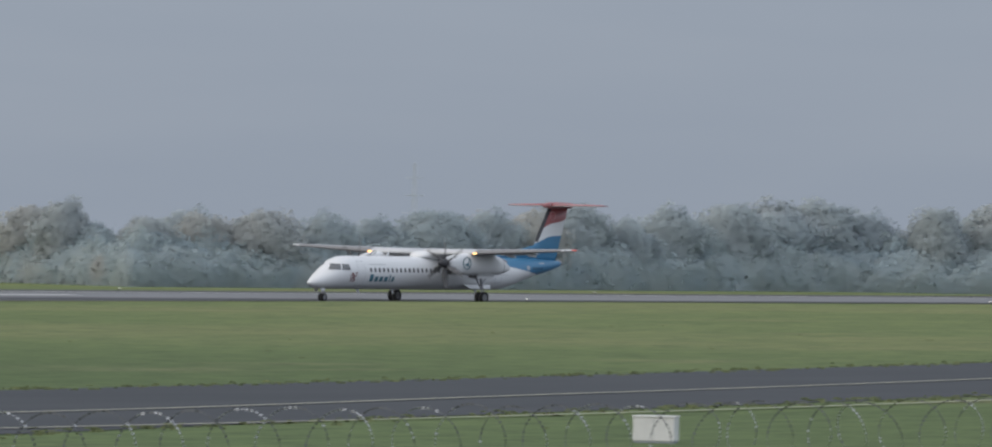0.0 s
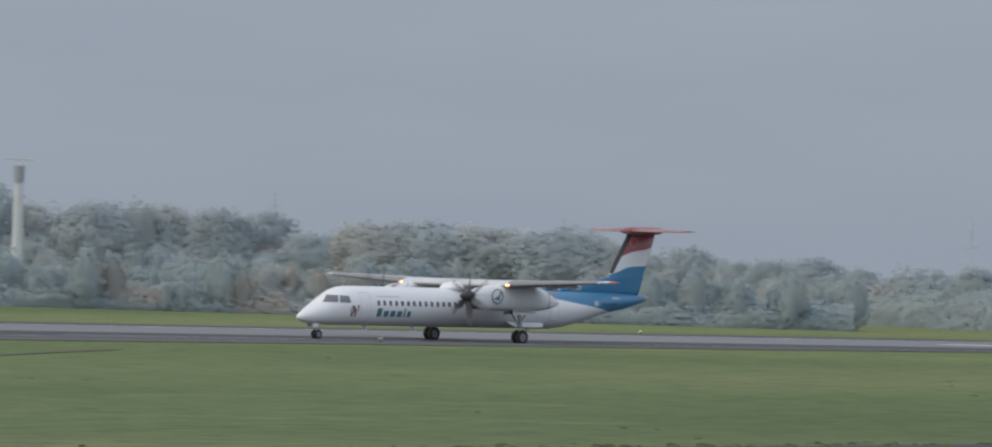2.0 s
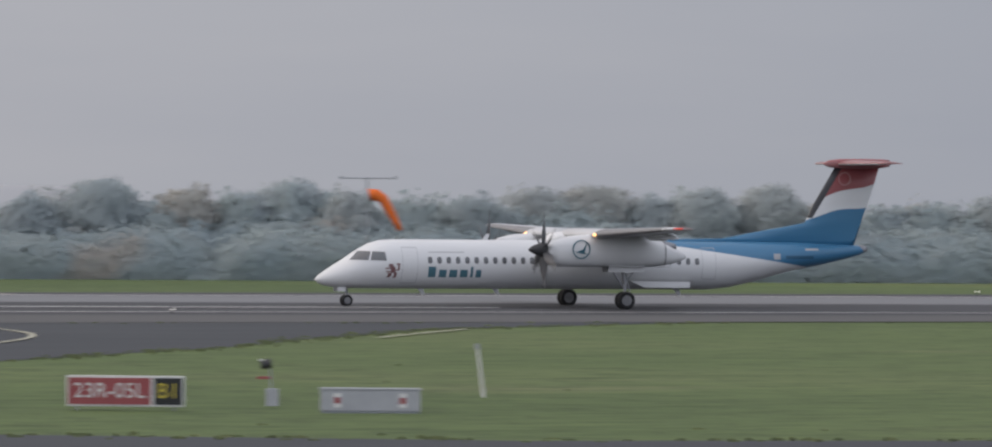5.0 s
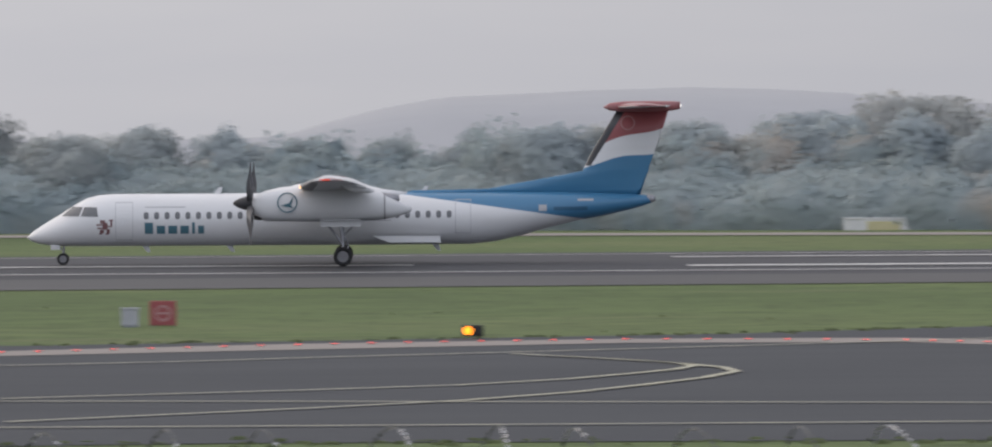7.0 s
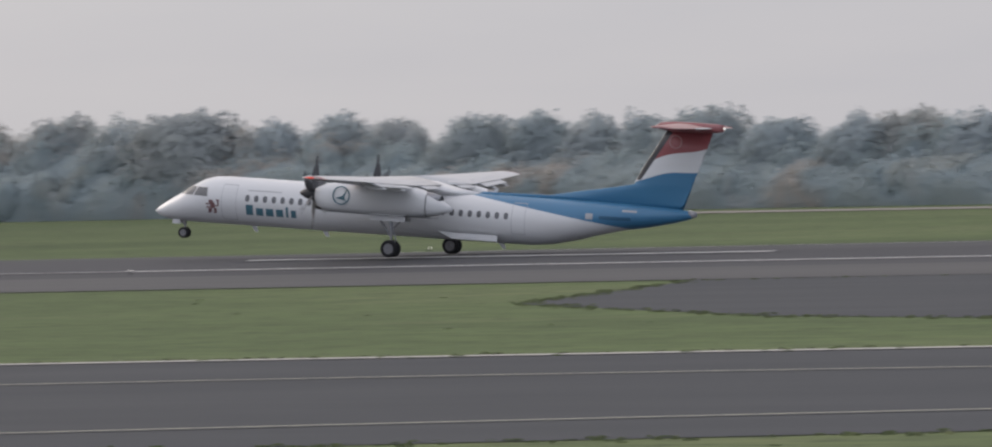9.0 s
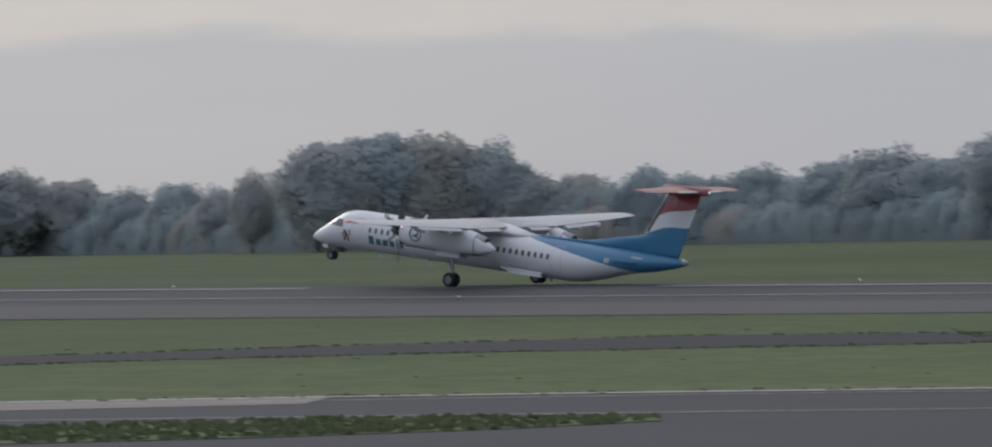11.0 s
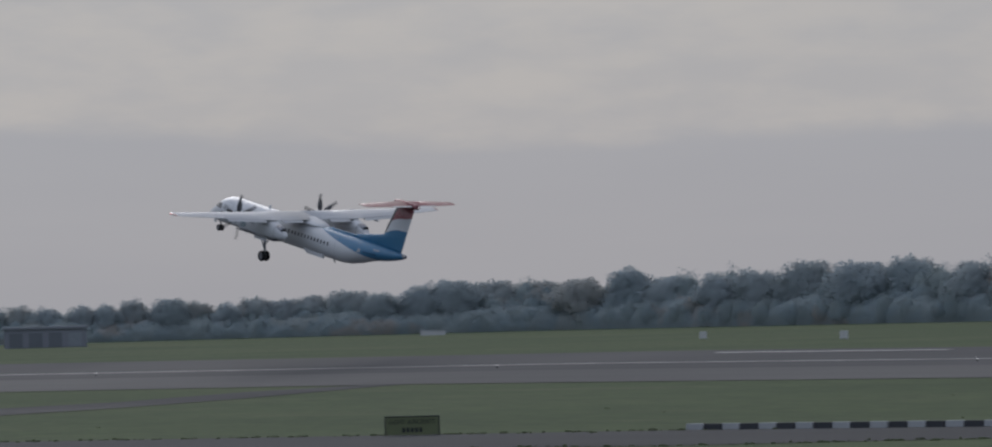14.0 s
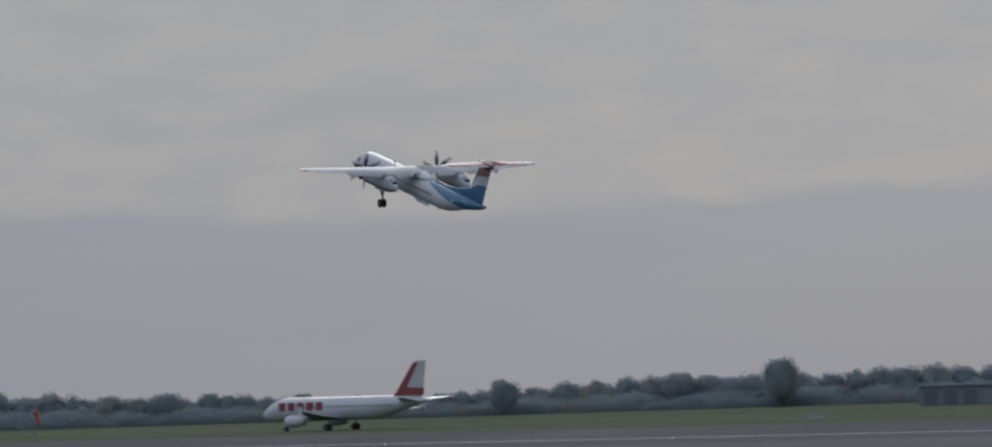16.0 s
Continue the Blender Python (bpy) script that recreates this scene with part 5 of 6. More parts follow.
SHUTTER = worn("grey_shutter", (0.20, 0.21, 0.235), (0.16, 0.17, 0.19), 0.5, 0.8)
CONCRETE = worn("kerb_concrete_white", (0.46, 0.47, 0.47), (0.32, 0.33, 0.33), 2, 0.8)
TAR = worn("kerb_black_paint", (0.06, 0.063, 0.07), (0.04, 0.042, 0.047), 2, 0.7)
AMBER = lamp_glass("amber_guard_lamp", (1.0, 0.30, 0.02), 2.2)
STOP_RED = lamp_glass("red_stop_lamp", (1.0, 0.10, 0.08), 1.1)
CABIN_RED = worn("cabin_maroon_paint", (0.16, 0.09, 0.095), (0.12, 0.075, 0.08), 1, 0.6)
CABIN_WHITE = worn("cabin_pale_paint", (0.42, 0.42, 0.43), (0.34, 0.34, 0.35), 1, 0.6)
EDGE_WHITE = lamp_glass("white_edge_lamp", (1.0, 0.97, 0.90), 0.5)


def on(x, y, turn=0.0, dz=0.0):
    return pose(x, y, terrain(x, y) + dz, 0, 0, turn)


def facing(x, y):
    """The turn that makes a thing's front (its -y side) look at the stand from which it is seen."""
    return math.degrees(math.atan2(-x, y))


def words(name, text, size, material, parent, x, z, y, label=""):
    c = bpy.data.curves.new(name, "FONT")
    c.body, c.size, c.extrude = text, size, 0.006
    c.align_x, c.align_y = "CENTER", "CENTER"
    tmp = bpy.data.objects.new(name, c)
    scene.collection.objects.link(tmp)
    me = bpy.data.meshes.new_from_object(tmp.evaluated_get(bpy.context.evaluated_depsgraph_get()))
    bpy.data.objects.remove(tmp)
    me.materials.clear()
    me.materials.append(material)
    ob = new(name, me)
    ob.parent = parent
    ob.matrix_basis = pose(x, y, z, 90)
    return tagged(ob, label)


def sign_legs(t, width):
    for x in (-width * 0.42, width * 0.42):
        part("leg", tube(bmesh.new(), (x, 0.08, -0.05), (x, 0.08, 0.22), 0.03), GALVANISED, t)


def runway_sign():
    t = thing("runway_sign", on(56.6, 191.8, facing(56.6, 191.8) - 4), "red and black lit taxiway sign reading 23R-05L and B1", "sign")
    sign_legs(t, 3.4)
    part("frame", boxed(-1.72, 1.72, -0.02, 0.2, 0.12, 1.02, 0.02), SIGN_WHITE, t, "pale sign housing")
    part("red_panel", boxed(-1.66, 0.74, -0.04, 0.0, 0.18, 0.96, 0.005), SIGN_RED, t, "faded red panel")
    part("black_panel", boxed(0.84, 1.66, -0.04, 0.0, 0.18, 0.96, 0.005), SIGN_BLACK, t, "black panel")
    words("runway_lettering", "23R-05L", 0.62, SIGN_WHITE, t, -0.46, 0.57, -0.05, "white lettering")
    words("taxiway_lettering", "B1", 0.62, SIGN_YELLOW, t, 1.25, 0.57, -0.05, "yellow lettering")


def small_sign():
    t = thing("taxiway_sign", on(143.8, 192.2, facing(143.8, 192.2) + 6), "small black taxiway sign with yellow marks on mown grass", "sign")
    sign_legs(t, 1.1)
    part("frame", boxed(-0.57, 0.57, -0.02, 0.24, 0.06, 0.76, 0.02), SIGN_WHITE, t, "pale sign housing")
    part("face", boxed(-0.52, 0.36, -0.05, 0.0, 0.10, 0.72, 0.005), SIGN_BLACK, t)
    for x0, x1, z0, z1 in ((-0.32, -0.18, 0.26, 0.56), (-0.02, 0.16, 0.26, 0.33), (-0.02, 0.16, 0.38, 0.44), (-0.02, 0.16, 0.50, 0.56), (0.11, 0.17, 0.26, 0.56)):
        part("mark", boxed(x0, x1, -0.06, -0.04, z0, z1), FADED_YELLOW, t)


def no_entry_sign():
    t = thing("no_entry_sign", on(-8, 248.5, facing(-8, 248.5)), "square red sign with a faded ring", "sign")
    sign_legs(t, 0.9)
    part("frame", boxed(-0.48, 0.48, 0.0, 0.16, 0.05, 0.95, 0.02), SIGN_RED, t)
    part("face", boxed(-0.46, 0.46, -0.03, 0.01, 0.07, 0.93, 0.005), SIGN_RED, t)
    ring = []
    for k in range(24):
        a = 2 * math.pi * k / 24
        ring.append([(r * math.cos(a), y, 0.5 + r * math.sin(a)) for r, y in ((0.30, -0.02), (0.30, -0.045), (0.22, -0.045), (0.22, -0.02))])
    part("ring", loft(ring + [ring[0]], cap=False), FADED_RED, t)
    part("bar", boxed(-0.22, 0.22, -0.045, -0.02, 0.46, 0.54), FADED_RED, t)


def light_aircraft_sign():
    t = thing("yellow_sign", on(-277.5, 192.6, facing(-277.5, 192.6) - 3), "low dull yellow sign with dark frame and dark lettering", "sign")
    sign_legs(t, 2.6)
    part("board", boxed(-1.30, 1.30, 0.0, 0.08, 0.05, 0.92, 0.01), DULL_YELLOW, t)
    part("frame", boxed(-1.36, 1.36, -0.01, 0.07, 0.92, 0.98), SIGN_BLACK, t)
    for x in (-1.36, 1.30):
        part("frame", boxed(x, x + 0.06, -0.01, 0.07, 0.0, 0.92), SIGN_BLACK, t)
    words("lettering", "LIGHT AIRCRAFT", 0.30, SIGN_BLACK, t, 0, 0.68, -0.01)
    for x in (-0.42, -0.21, 0.0, 0.21, 0.42):
        part("lettering_bar", boxed(x - 0.07, x + 0.07, -0.012, 0.002, 0.18, 0.40), SIGN_BLACK, t)


def equipment_cabinet(name, x, y, w, d, h, material, label, feet=True, turn=None):
    t = thing(name, on(x, y, facing(x, y) if turn is None else turn), label, "cabinet")
    part("body", boxed(-w / 2, w / 2, -d / 2, d / 2, 0.06, h, 0.02), material, t)
    part("lid", boxed(-w / 2 - 0.02, w / 2 + 0.02, -d / 2 - 0.02, d / 2 + 0.02, h, h + 0.05, 0.01), material, t)
    part("plinth", boxed(-w / 2 + 0.03, w / 2 - 0.03, -d / 2 + 0.03, d / 2 - 0.03, -0.05, 0.06), GALVANISED, t)
    part("door_seam", boxed(-0.008, 0.008, -d / 2 - 0.004, -d / 2 + 0.01, 0.1, h - 0.05), SEAM, t)
    return t


def guard_light(x, y):
    t = thing("guard_light", on(x, y, facing(x, y)), "low box with a lit amber guard lamp", "lamp", "amber guard lights")
    part("housing", boxed(-0.35, 0.35, -0.05, 0.15, 0.10, 0.48, 0.03), SIGN_BLACK, t)
    part("foot", tube(bmesh.new(), (0, 0.05, -0.05), (0, 0.05, 0.12), 0.05), GALVANISED, t)
    for dx in (-0.17, 0.17):
        part("visor", tube(bmesh.new(), (dx, -0.14, 0.30), (dx, 0.0, 0.30), 0.13, 0.13, 14), SIGN_BLACK, t)
    part("lens", tube(bmesh.new(), (-0.17, -0.17, 0.30), (-0.17, -0.12, 0.30), 0.15, 0.15, 16), AMBER, t, "lit amber lens")


def stop_lights():
    line = [(24.5, 214.5), (21, 217.5), (17, 222.5), (12, 225), (8, 226), (2, 225), (-4, 222.6), (-11, 218.2), (-18, 215.4), (-28, 212.6), (-38, 210)]
    src = thing("stop_light", Matrix(), "small lit red lamp set flush in the taxiway", "lamp", "red lights along the taxiway")
    part("rim", tube(bmesh.new(), (0, 0, -0.02), (0, 0, 0.025), 0.11, 0.09, 12), DARK, src)
    part("lens", tube(bmesh.new(), (0, 0, 0.0), (0, 0, 0.05), 0.085, 0.07, 10), STOP_RED, src, "lit red lens")
    first = True
    for (x0, y0), (x1, y1) in zip(line, line[1:]):
        n = max(1, round(math.hypot(x1 - x0, y1 - y0) / 1.3))
        for k in range(n):
            x, y = x0 + (x1 - x0) * k / n, y0 + (y1 - y0) * k / n
            if first:
                src.matrix_basis, first = on(x, y, 0, 0.04), False
            else:
                copy_thing(src, on(x, y, 0, 0.04))


def edge_lights():
    src = thing("runway_edge_light", Matrix(), "small lit white runway edge lamp", "lamp", "runway edge lights")
    part("stem", tube(bmesh.new(), (0, 0, -0.03), (0, 0, 0.22), 0.04, 0.04, 8), DARK, src)
    part("lens", tube(bmesh.new(), (0, 0, 0.22), (0, 0, 0.30), 0.05, 0.03, 10), EDGE_WHITE, src, "lit white lens")
    first = True
    for y in (CL - 15, CL + 27):
        for k in range(-13, 9):
            m = on(-25 + 62 * k, y)
            if first:
                src.matrix_basis, first = m, False
            else:
                copy_thing(src, m)


def windsock(x, y, h, swing, pole_dark=False):
    t = thing("windsock", on(x, y, facing(x, y)), "orange windsock hanging from a tall pale mast", "windsock", "windsocks")
    part("mast", tube(bmesh.new(), (0, 0, -0.1), (0, 0, h), 0.09, 0.05, 10), GALVANISED, t)
    part("cross_bar", tube(bmesh.new(), (-1.7, 0, h - 0.05), (1.8, 0, h - 0.05), 0.04, 0.04, 8), GALVANISED, t, "thin cross bar")
    for dx in (-1.7, 1.8):
        part("lamp", boxed(dx - 0.09, dx + 0.09, -0.09, 0.09, h - 0.1, h + 0.08, 0.02), GALVANISED, t)
    part("ring", tube(bmesh.new(), (0.0, 0, h - 1.25), (0.14, 0, h - 1.2), 0.50, 0.50, 16), GALVANISED, t)
    pts = [(0.10, h - 1.15, 0.42), (0.6, h - 1.12, 0.38), (1.05, h - 1.4, 0.33), (1.45, h - 2.1, 0.27), (1.85, h - 2.8, 0.22), (2.15, h - 3.4, 0.19)]
    rings = []
    for k, (px, pz, r) in enumerate(pts):
        q0, q1 = pts[max(k - 1, 0)], pts[min(k + 1, len(pts) - 1)]
        d = Vector((q1[0] - q0[0], 0, q1[1] - q0[1])).normalized()
        u, v = Vector((-d.z, 0, d.x)), Vector((0, 1, 0))
        rings.append([Vector((px * swing, 0, pz)) + r * (math.cos(2 * math.pi * i / 14) * u + math.sin(2 * math.pi * i / 14) * v) for i in range(14)])
    part("sock", loft(rings), SOCK, t, "drooping orange cloth sock", smooth=True)


def lattice(bm, w0, w1, z0, z1, bays, r=0.05):
    """Four legs with cross braces."""
    def corner(i, u):
        w = w0 + (w1 - w0) * u
        sx, sy = ((-1, -1), (1, -1), (1, 1), (-1, 1))[i % 4]
        return Vector((sx * w / 2, sy * w / 2, z0 + (z1 - z0) * u))
    for i in range(4):
        tube(bm, corner(i, 0), corner(i, 1), r, r, 6)
        for k in range(bays):
            a, b = k / bays, (k + 1) / bays
            tube(bm, corner(i, a), corner(i + 1, b), r * 0.6, r * 0.6, 5)
            tube(bm, corner(i, b), corner(i + 1, b), r * 0.6, r * 0.6, 5)
    return bm


def banded_mast(x, y, w, bands, label, rungs=True):
    """A mast in red and white lengths: bands of (from, to, red)."""
    t = thing("banded_mast", on(x, y, facing(x, y)), label, "mast")
    for z0, z1, red in bands:
        bm = bmesh.new()
        lattice(bm, w, w, z0, z1, max(2, int((z1 - z0) / 0.7)), 0.10 if rungs else 0.07)
        box(bm, -w * 0.22, w * 0.22, -w * 0.22, w * 0.22, z0, z1)
        part("mast_section", bm, MAST_RED if red else MAST_WHITE, t, "red section" if red else "white section")
    return t


def radar_towers():
    x, y = polar(-36.47, 700)
    t = thing("radar_tower", on(x, y, facing(x, y)), "grey lattice tower with a red and white radar on top", "tower")
    part("lattice", lattice(bmesh.new(), 4.2, 3.6, 0, 11.2, 6, 0.13), GALVANISED, t)
    part("platform", boxed(-2.4, 2.4, -2.4, 2.4, 11.2, 11.5, 0.03), GALVANISED, t)
    part("cabin", boxed(-1.8, 1.8, -1.8, 1.8, 11.5, 13.0, 0.05), GALVANISED, t, "blue-grey equipment cabin")
    part("upper_platform", boxed(-2.5, 2.5, -2.5, 2.5, 13.3, 13.5, 0.03), GALVANISED, t)
    for sx in (-2.4, 2.4):
        for sy in (-2.4, 2.4):
            part("rail_post", tube(bmesh.new(), (sx, sy, 11.4), (sx, sy, 13.4), 0.05), GALVANISED, t)
    part("aerial", boxed(-1.7, 1.7, -0.5, 0.5, 14.0, 16.0, 0.1), MAST_WHITE, t, "pale radar aerial")
    for dx in (-0.85, 0.85):
        part("aerial_panel", boxed(dx - 0.55, dx + 0.55, -0.58, -0.49, 14.3, 15.6, 0.05), MAST_RED, t, "red aerial panel")
    part("aerial_bar", boxed(-1.75, 1.75, -0.3, 0.3, 16.05, 16.4, 0.04), MAST_RED, t, "red aerial bar")
    part("turntable", tube(bmesh.new(), (0, 0, 13.4), (0, 0, 14.1), 0.35), GALVANISED, t)
    x, y = polar(-37.99, 740)
    t = thing("white_tower", on(x, y, facing(x, y)), "slender white tower with a thin aerial bar on top", "tower")
    part("shaft", tube(bmesh.new(), (0, 0, 0), (0, 0, 13.0), 0.75, 0.42, 14), MAST_WHITE, t)
    part("gallery", tube(bmesh.new(), (0, 0, 11.8), (0, 0, 13.6), 0.55, 0.62, 14), GALVANISED, t, "grey gallery")
    part("aerial_bar", boxed(-1.65, 1.65, -0.12, 0.12, 14.2, 14.4, 0.03), MAST_WHITE, t)
    part("stub", tube(bmesh.new(), (0, 0, 13.6), (0, 0, 14.3), 0.12), MAST_WHITE, t)
    banded_mast(329, 441, 0.85, [(0, 1.2, True), (1.2, 2.6, False), (2.6, 3.9, True), (3.9, 5.4, False), (5.4, 6.5, True), (6.5, 7.4, False), (7.4, 8.7, True)], "thin mast in red and white bands beside the runway", False)
    m = banded_mast(328, 428, 1.35, [(0, 2.5, True), (2.5, 9.0, False), (9.0, 10.4, True)], "stout red and white ladder mast beside the runway")
    part("top_box", boxed(-0.85, 1.0, -0.7, 0.7, 10.1, 10.8, 0.05), MAST_RED, m, "red box on top")
    part("top_lamp", boxed(-0.8, -0.3, -0.15, 0.15, 10.8, 11.0, 0.03), MAST_WHITE, m)
    # striped hut at the mast's foot
    t = thing("striped_hut", on(318, 418.5, facing(318, 418.5)), "low orange and white striped equipment hut", "hut")
    part("body", boxed(-2.2, 2.2, -1.1, 1.1, 0, 1.85, 0.03), ORANGE, t)
    part("roof", boxed(-2.3, 2.3, -1.2, 1.2, 1.85, 2.0, 0.03), ORANGE, t)
    for x0 in (-1.9, -0.9, 0.75, 1.6):
        part("stripe", boxed(x0, x0 + 0.5, -1.13, -1.09, 0.03, 1.82), MAST_WHITE, t, "pale stripe")
    part("doorway", boxed(-0.1, 0.55, -1.13, -1.09, 0.03, 1.0), SIGN_BLACK, t, "dark doorway")
    t = thing("striped_screen", on(323, 421.5, facing(323, 421.5)), "red and white striped screen wall", "screen")
    for k in range(5):
        part("panel", boxed(-1.2 + 0.48 * k, -0.72 + 0.48 * k, -0.08, 0.08, -0.05, 1.9), MAST_RED if k % 2 else MAST_WHITE, t)


def marker_post(x, y, h=1.45, paint=None):
    if paint:
        t = thing("marker_lamp", on(x, y, facing(x, y)), "dark brown lamp box on a short post in the grass", "lamp", "dark marker lamps")
    else:
        t = thing("marker_lamp", on(x, y, facing(x, y)), "orange lamp box on a short post in the grass", "lamp", "orange marker lamps")
    paint = paint or ORANGE
    part("post", tube(bmesh.new(), (0, 0, -0.05), (0, 0, h * 0.72), 0.12, 0.10), paint, t)
    part("box", boxed(-0.45, 0.45, -0.25, 0.25, h * 0.72, h, 0.05), paint, t)
    part("foot", boxed(-0.28, 0.28, -0.2, 0.2, -0.05, 0.25, 0.03), paint, t)


def far_pylons():
    for b, dist, h in ((-50.38, 2400, 27.4), (-45.96, 2600, 25.2), (-42.56, 3000, 22.4), (-40.13, 2400, 24.6)):
        x, y = polar(b, dist)
        h += 0.03 * (dist - 1600)
        t = thing("electricity_pylon", on(x, y, facing(x, y) + 20), "faint grey lattice electricity pylon far off", "pylon", "far pylons")
        part("tower", lattice(lattice(bmesh.new(), 4.6, 1.8, 0, h * 0.6, 6, 0.075), 1.8, 0.5, h * 0.6, h, 5, 0.065), PALE_STEEL, t)
        for k, w in ((0.66, 4.4), (0.78, 3.6), (0.90, 2.8)):
            part("cross_arm", tube(bmesh.new(), (-w, 0, h * k), (w, 0, h * k), 0.12, 0.12, 6), PALE_STEEL, t)


def kerb_run(name, x0, y0, x1, y1, length, label, h=0.30):
    t = thing(name, on(x0, y0, math.degrees(math.atan2(y1 - y0, x1 - x0))), label, "kerb")
    n = int(math.hypot(x1 - x0, y1 - y0) / length)
    made = {}
    for k in range(n):
        u = (k + 0.5) / n
        x, y = x0 + (x1 - x0) * u, y0 + (y1 - y0) * u
        dz = terrain(x, y) - terrain(x0, y0)
        m = Matrix.Translation(((k + 0.5) * length, 0, dz))
        white = k % 2 == 0
        if white in made:
            twin(made[white], m, t)
        else:
            b = part("kerb_block", boxed(-length * 0.47, length * 0.47, -0.2, 0.2, -0.05, h, 0.03), CONCRETE if white else TAR, t)
            b.matrix_basis = m
            made[white] = b


def chequered_cabin(x, y):
    t = thing("chequered_cabin", on(x, y, facing(x, y)), "red and white chequered radio cabin with a pale roof", "cabin")
    part("roof", boxed(-2.25, 2.25, -1.4, 1.4, 2.75, 3.05, 0.05), SIGN_WHITE, t, "pale overhanging roof")
    for i, xx in enumerate((-1.9, -0.95, 0.15, 1.1)):
        for j in range(2):
            red = (i + j) % 2 == 0
            part("panel", boxed(xx, xx + 0.93, -1.1, 1.1, 1.38 * j, 1.38 * j + 1.36, 0.01), CABIN_RED if red else CABIN_WHITE, t)


def fence():
    """The near perimeter fence, topped with coiled razor wire."""
    t = thing("razor_wire_fence", pose(0, 70, 0), "coiled razor wire on top of a steel mesh fence", "fence")
    x0, x1 = -6.0, 150.0
    for k in range(0, 53):
        x = x0 + 3.0 * k
        part("post", tube(bmesh.new(), (x, 0, terrain(x, 70) - 0.1), (x, 0, 2.2), 0.035, 0.035, 8), GALVANISED, t)
    for z in (2.15, 0.6):
        part("rail", tube(bmesh.new(), (x0, 0, z), (x1, 0, z), 0.012, 0.012, 6), GALVANISED, t)
    # razor wire: a slack helix of thin wire, set with small blades
    rng = random.Random(5)
    seg, r, pitch = 40, 0.46, 1.12
    turns = int((x1 - x0) / pitch)
    pts = []
    for i in range(turns * seg):
        u = i / seg
        a = 2 * math.pi * u
        wob = 1 + 0.16 * noise.noise(Vector((u * 0.7, 3, 0)))
        lean = 0.8 * noise.noise(Vector((u * 0.45, 9, 0)))
        pts.append(Vector((x0 + pitch * u + lean * (0.5 + 0.5 * math.sin(a)), r * wob * math.cos(a), 2.66 + r * wob * math.sin(a))))
    w = 0.0035
    bm = bmesh.new()
    rows = []
    for i, p in enumerate(pts):
        d = (pts[min(i + 1, len(pts) - 1)] - pts[max(i - 1, 0)]).normalized()
        n1 = d.cross(Vector((0, 1, 0.2))).normalized() * w
        n2 = d.cross(n1).normalized() * w
        rows.append([bm.verts.new(p + q) for q in (n1, n2, -n1, -n2)])
    for a, b in zip(rows, rows[1:]):
        for k in range(4):
            bm.faces.new((a[k], a[(k + 1) % 4], b[(k + 1) % 4], b[k]))
    coil = part("coil", bm, DULL_WIRE, t, "thin coiled wire")
    # blades: the tape's lit and unlit sides are painted as bright and dull steel
    bm = bmesh.new()
    for i in range(0, len(pts) - 1):
        p = pts[i]
        d = (pts[i + 1] - p).normalized()
        n = d.cross(Vector((rng.uniform(-0.4, 0.4), 1, rng.uniform(-0.4, 0.4)))).normalized()
        f = bm.faces.new([bm.verts.new(p + q) for q in (-d * 0.022 - n * 0.012, d * 0.022 - n * 0.026, d * 0.022 + n * 0.026, -d * 0.022 + n * 0.012)])
        f.material_index = 0 if noise.noise(Vector((i / seg * 2.3, 1, 0))) + rng.uniform(-0.12, 0.12) > 0.03 else 1
    tagged(part("barb_strip", bm, [LIT_WIRE, DULL_WIRE], coil), kind="stuff")


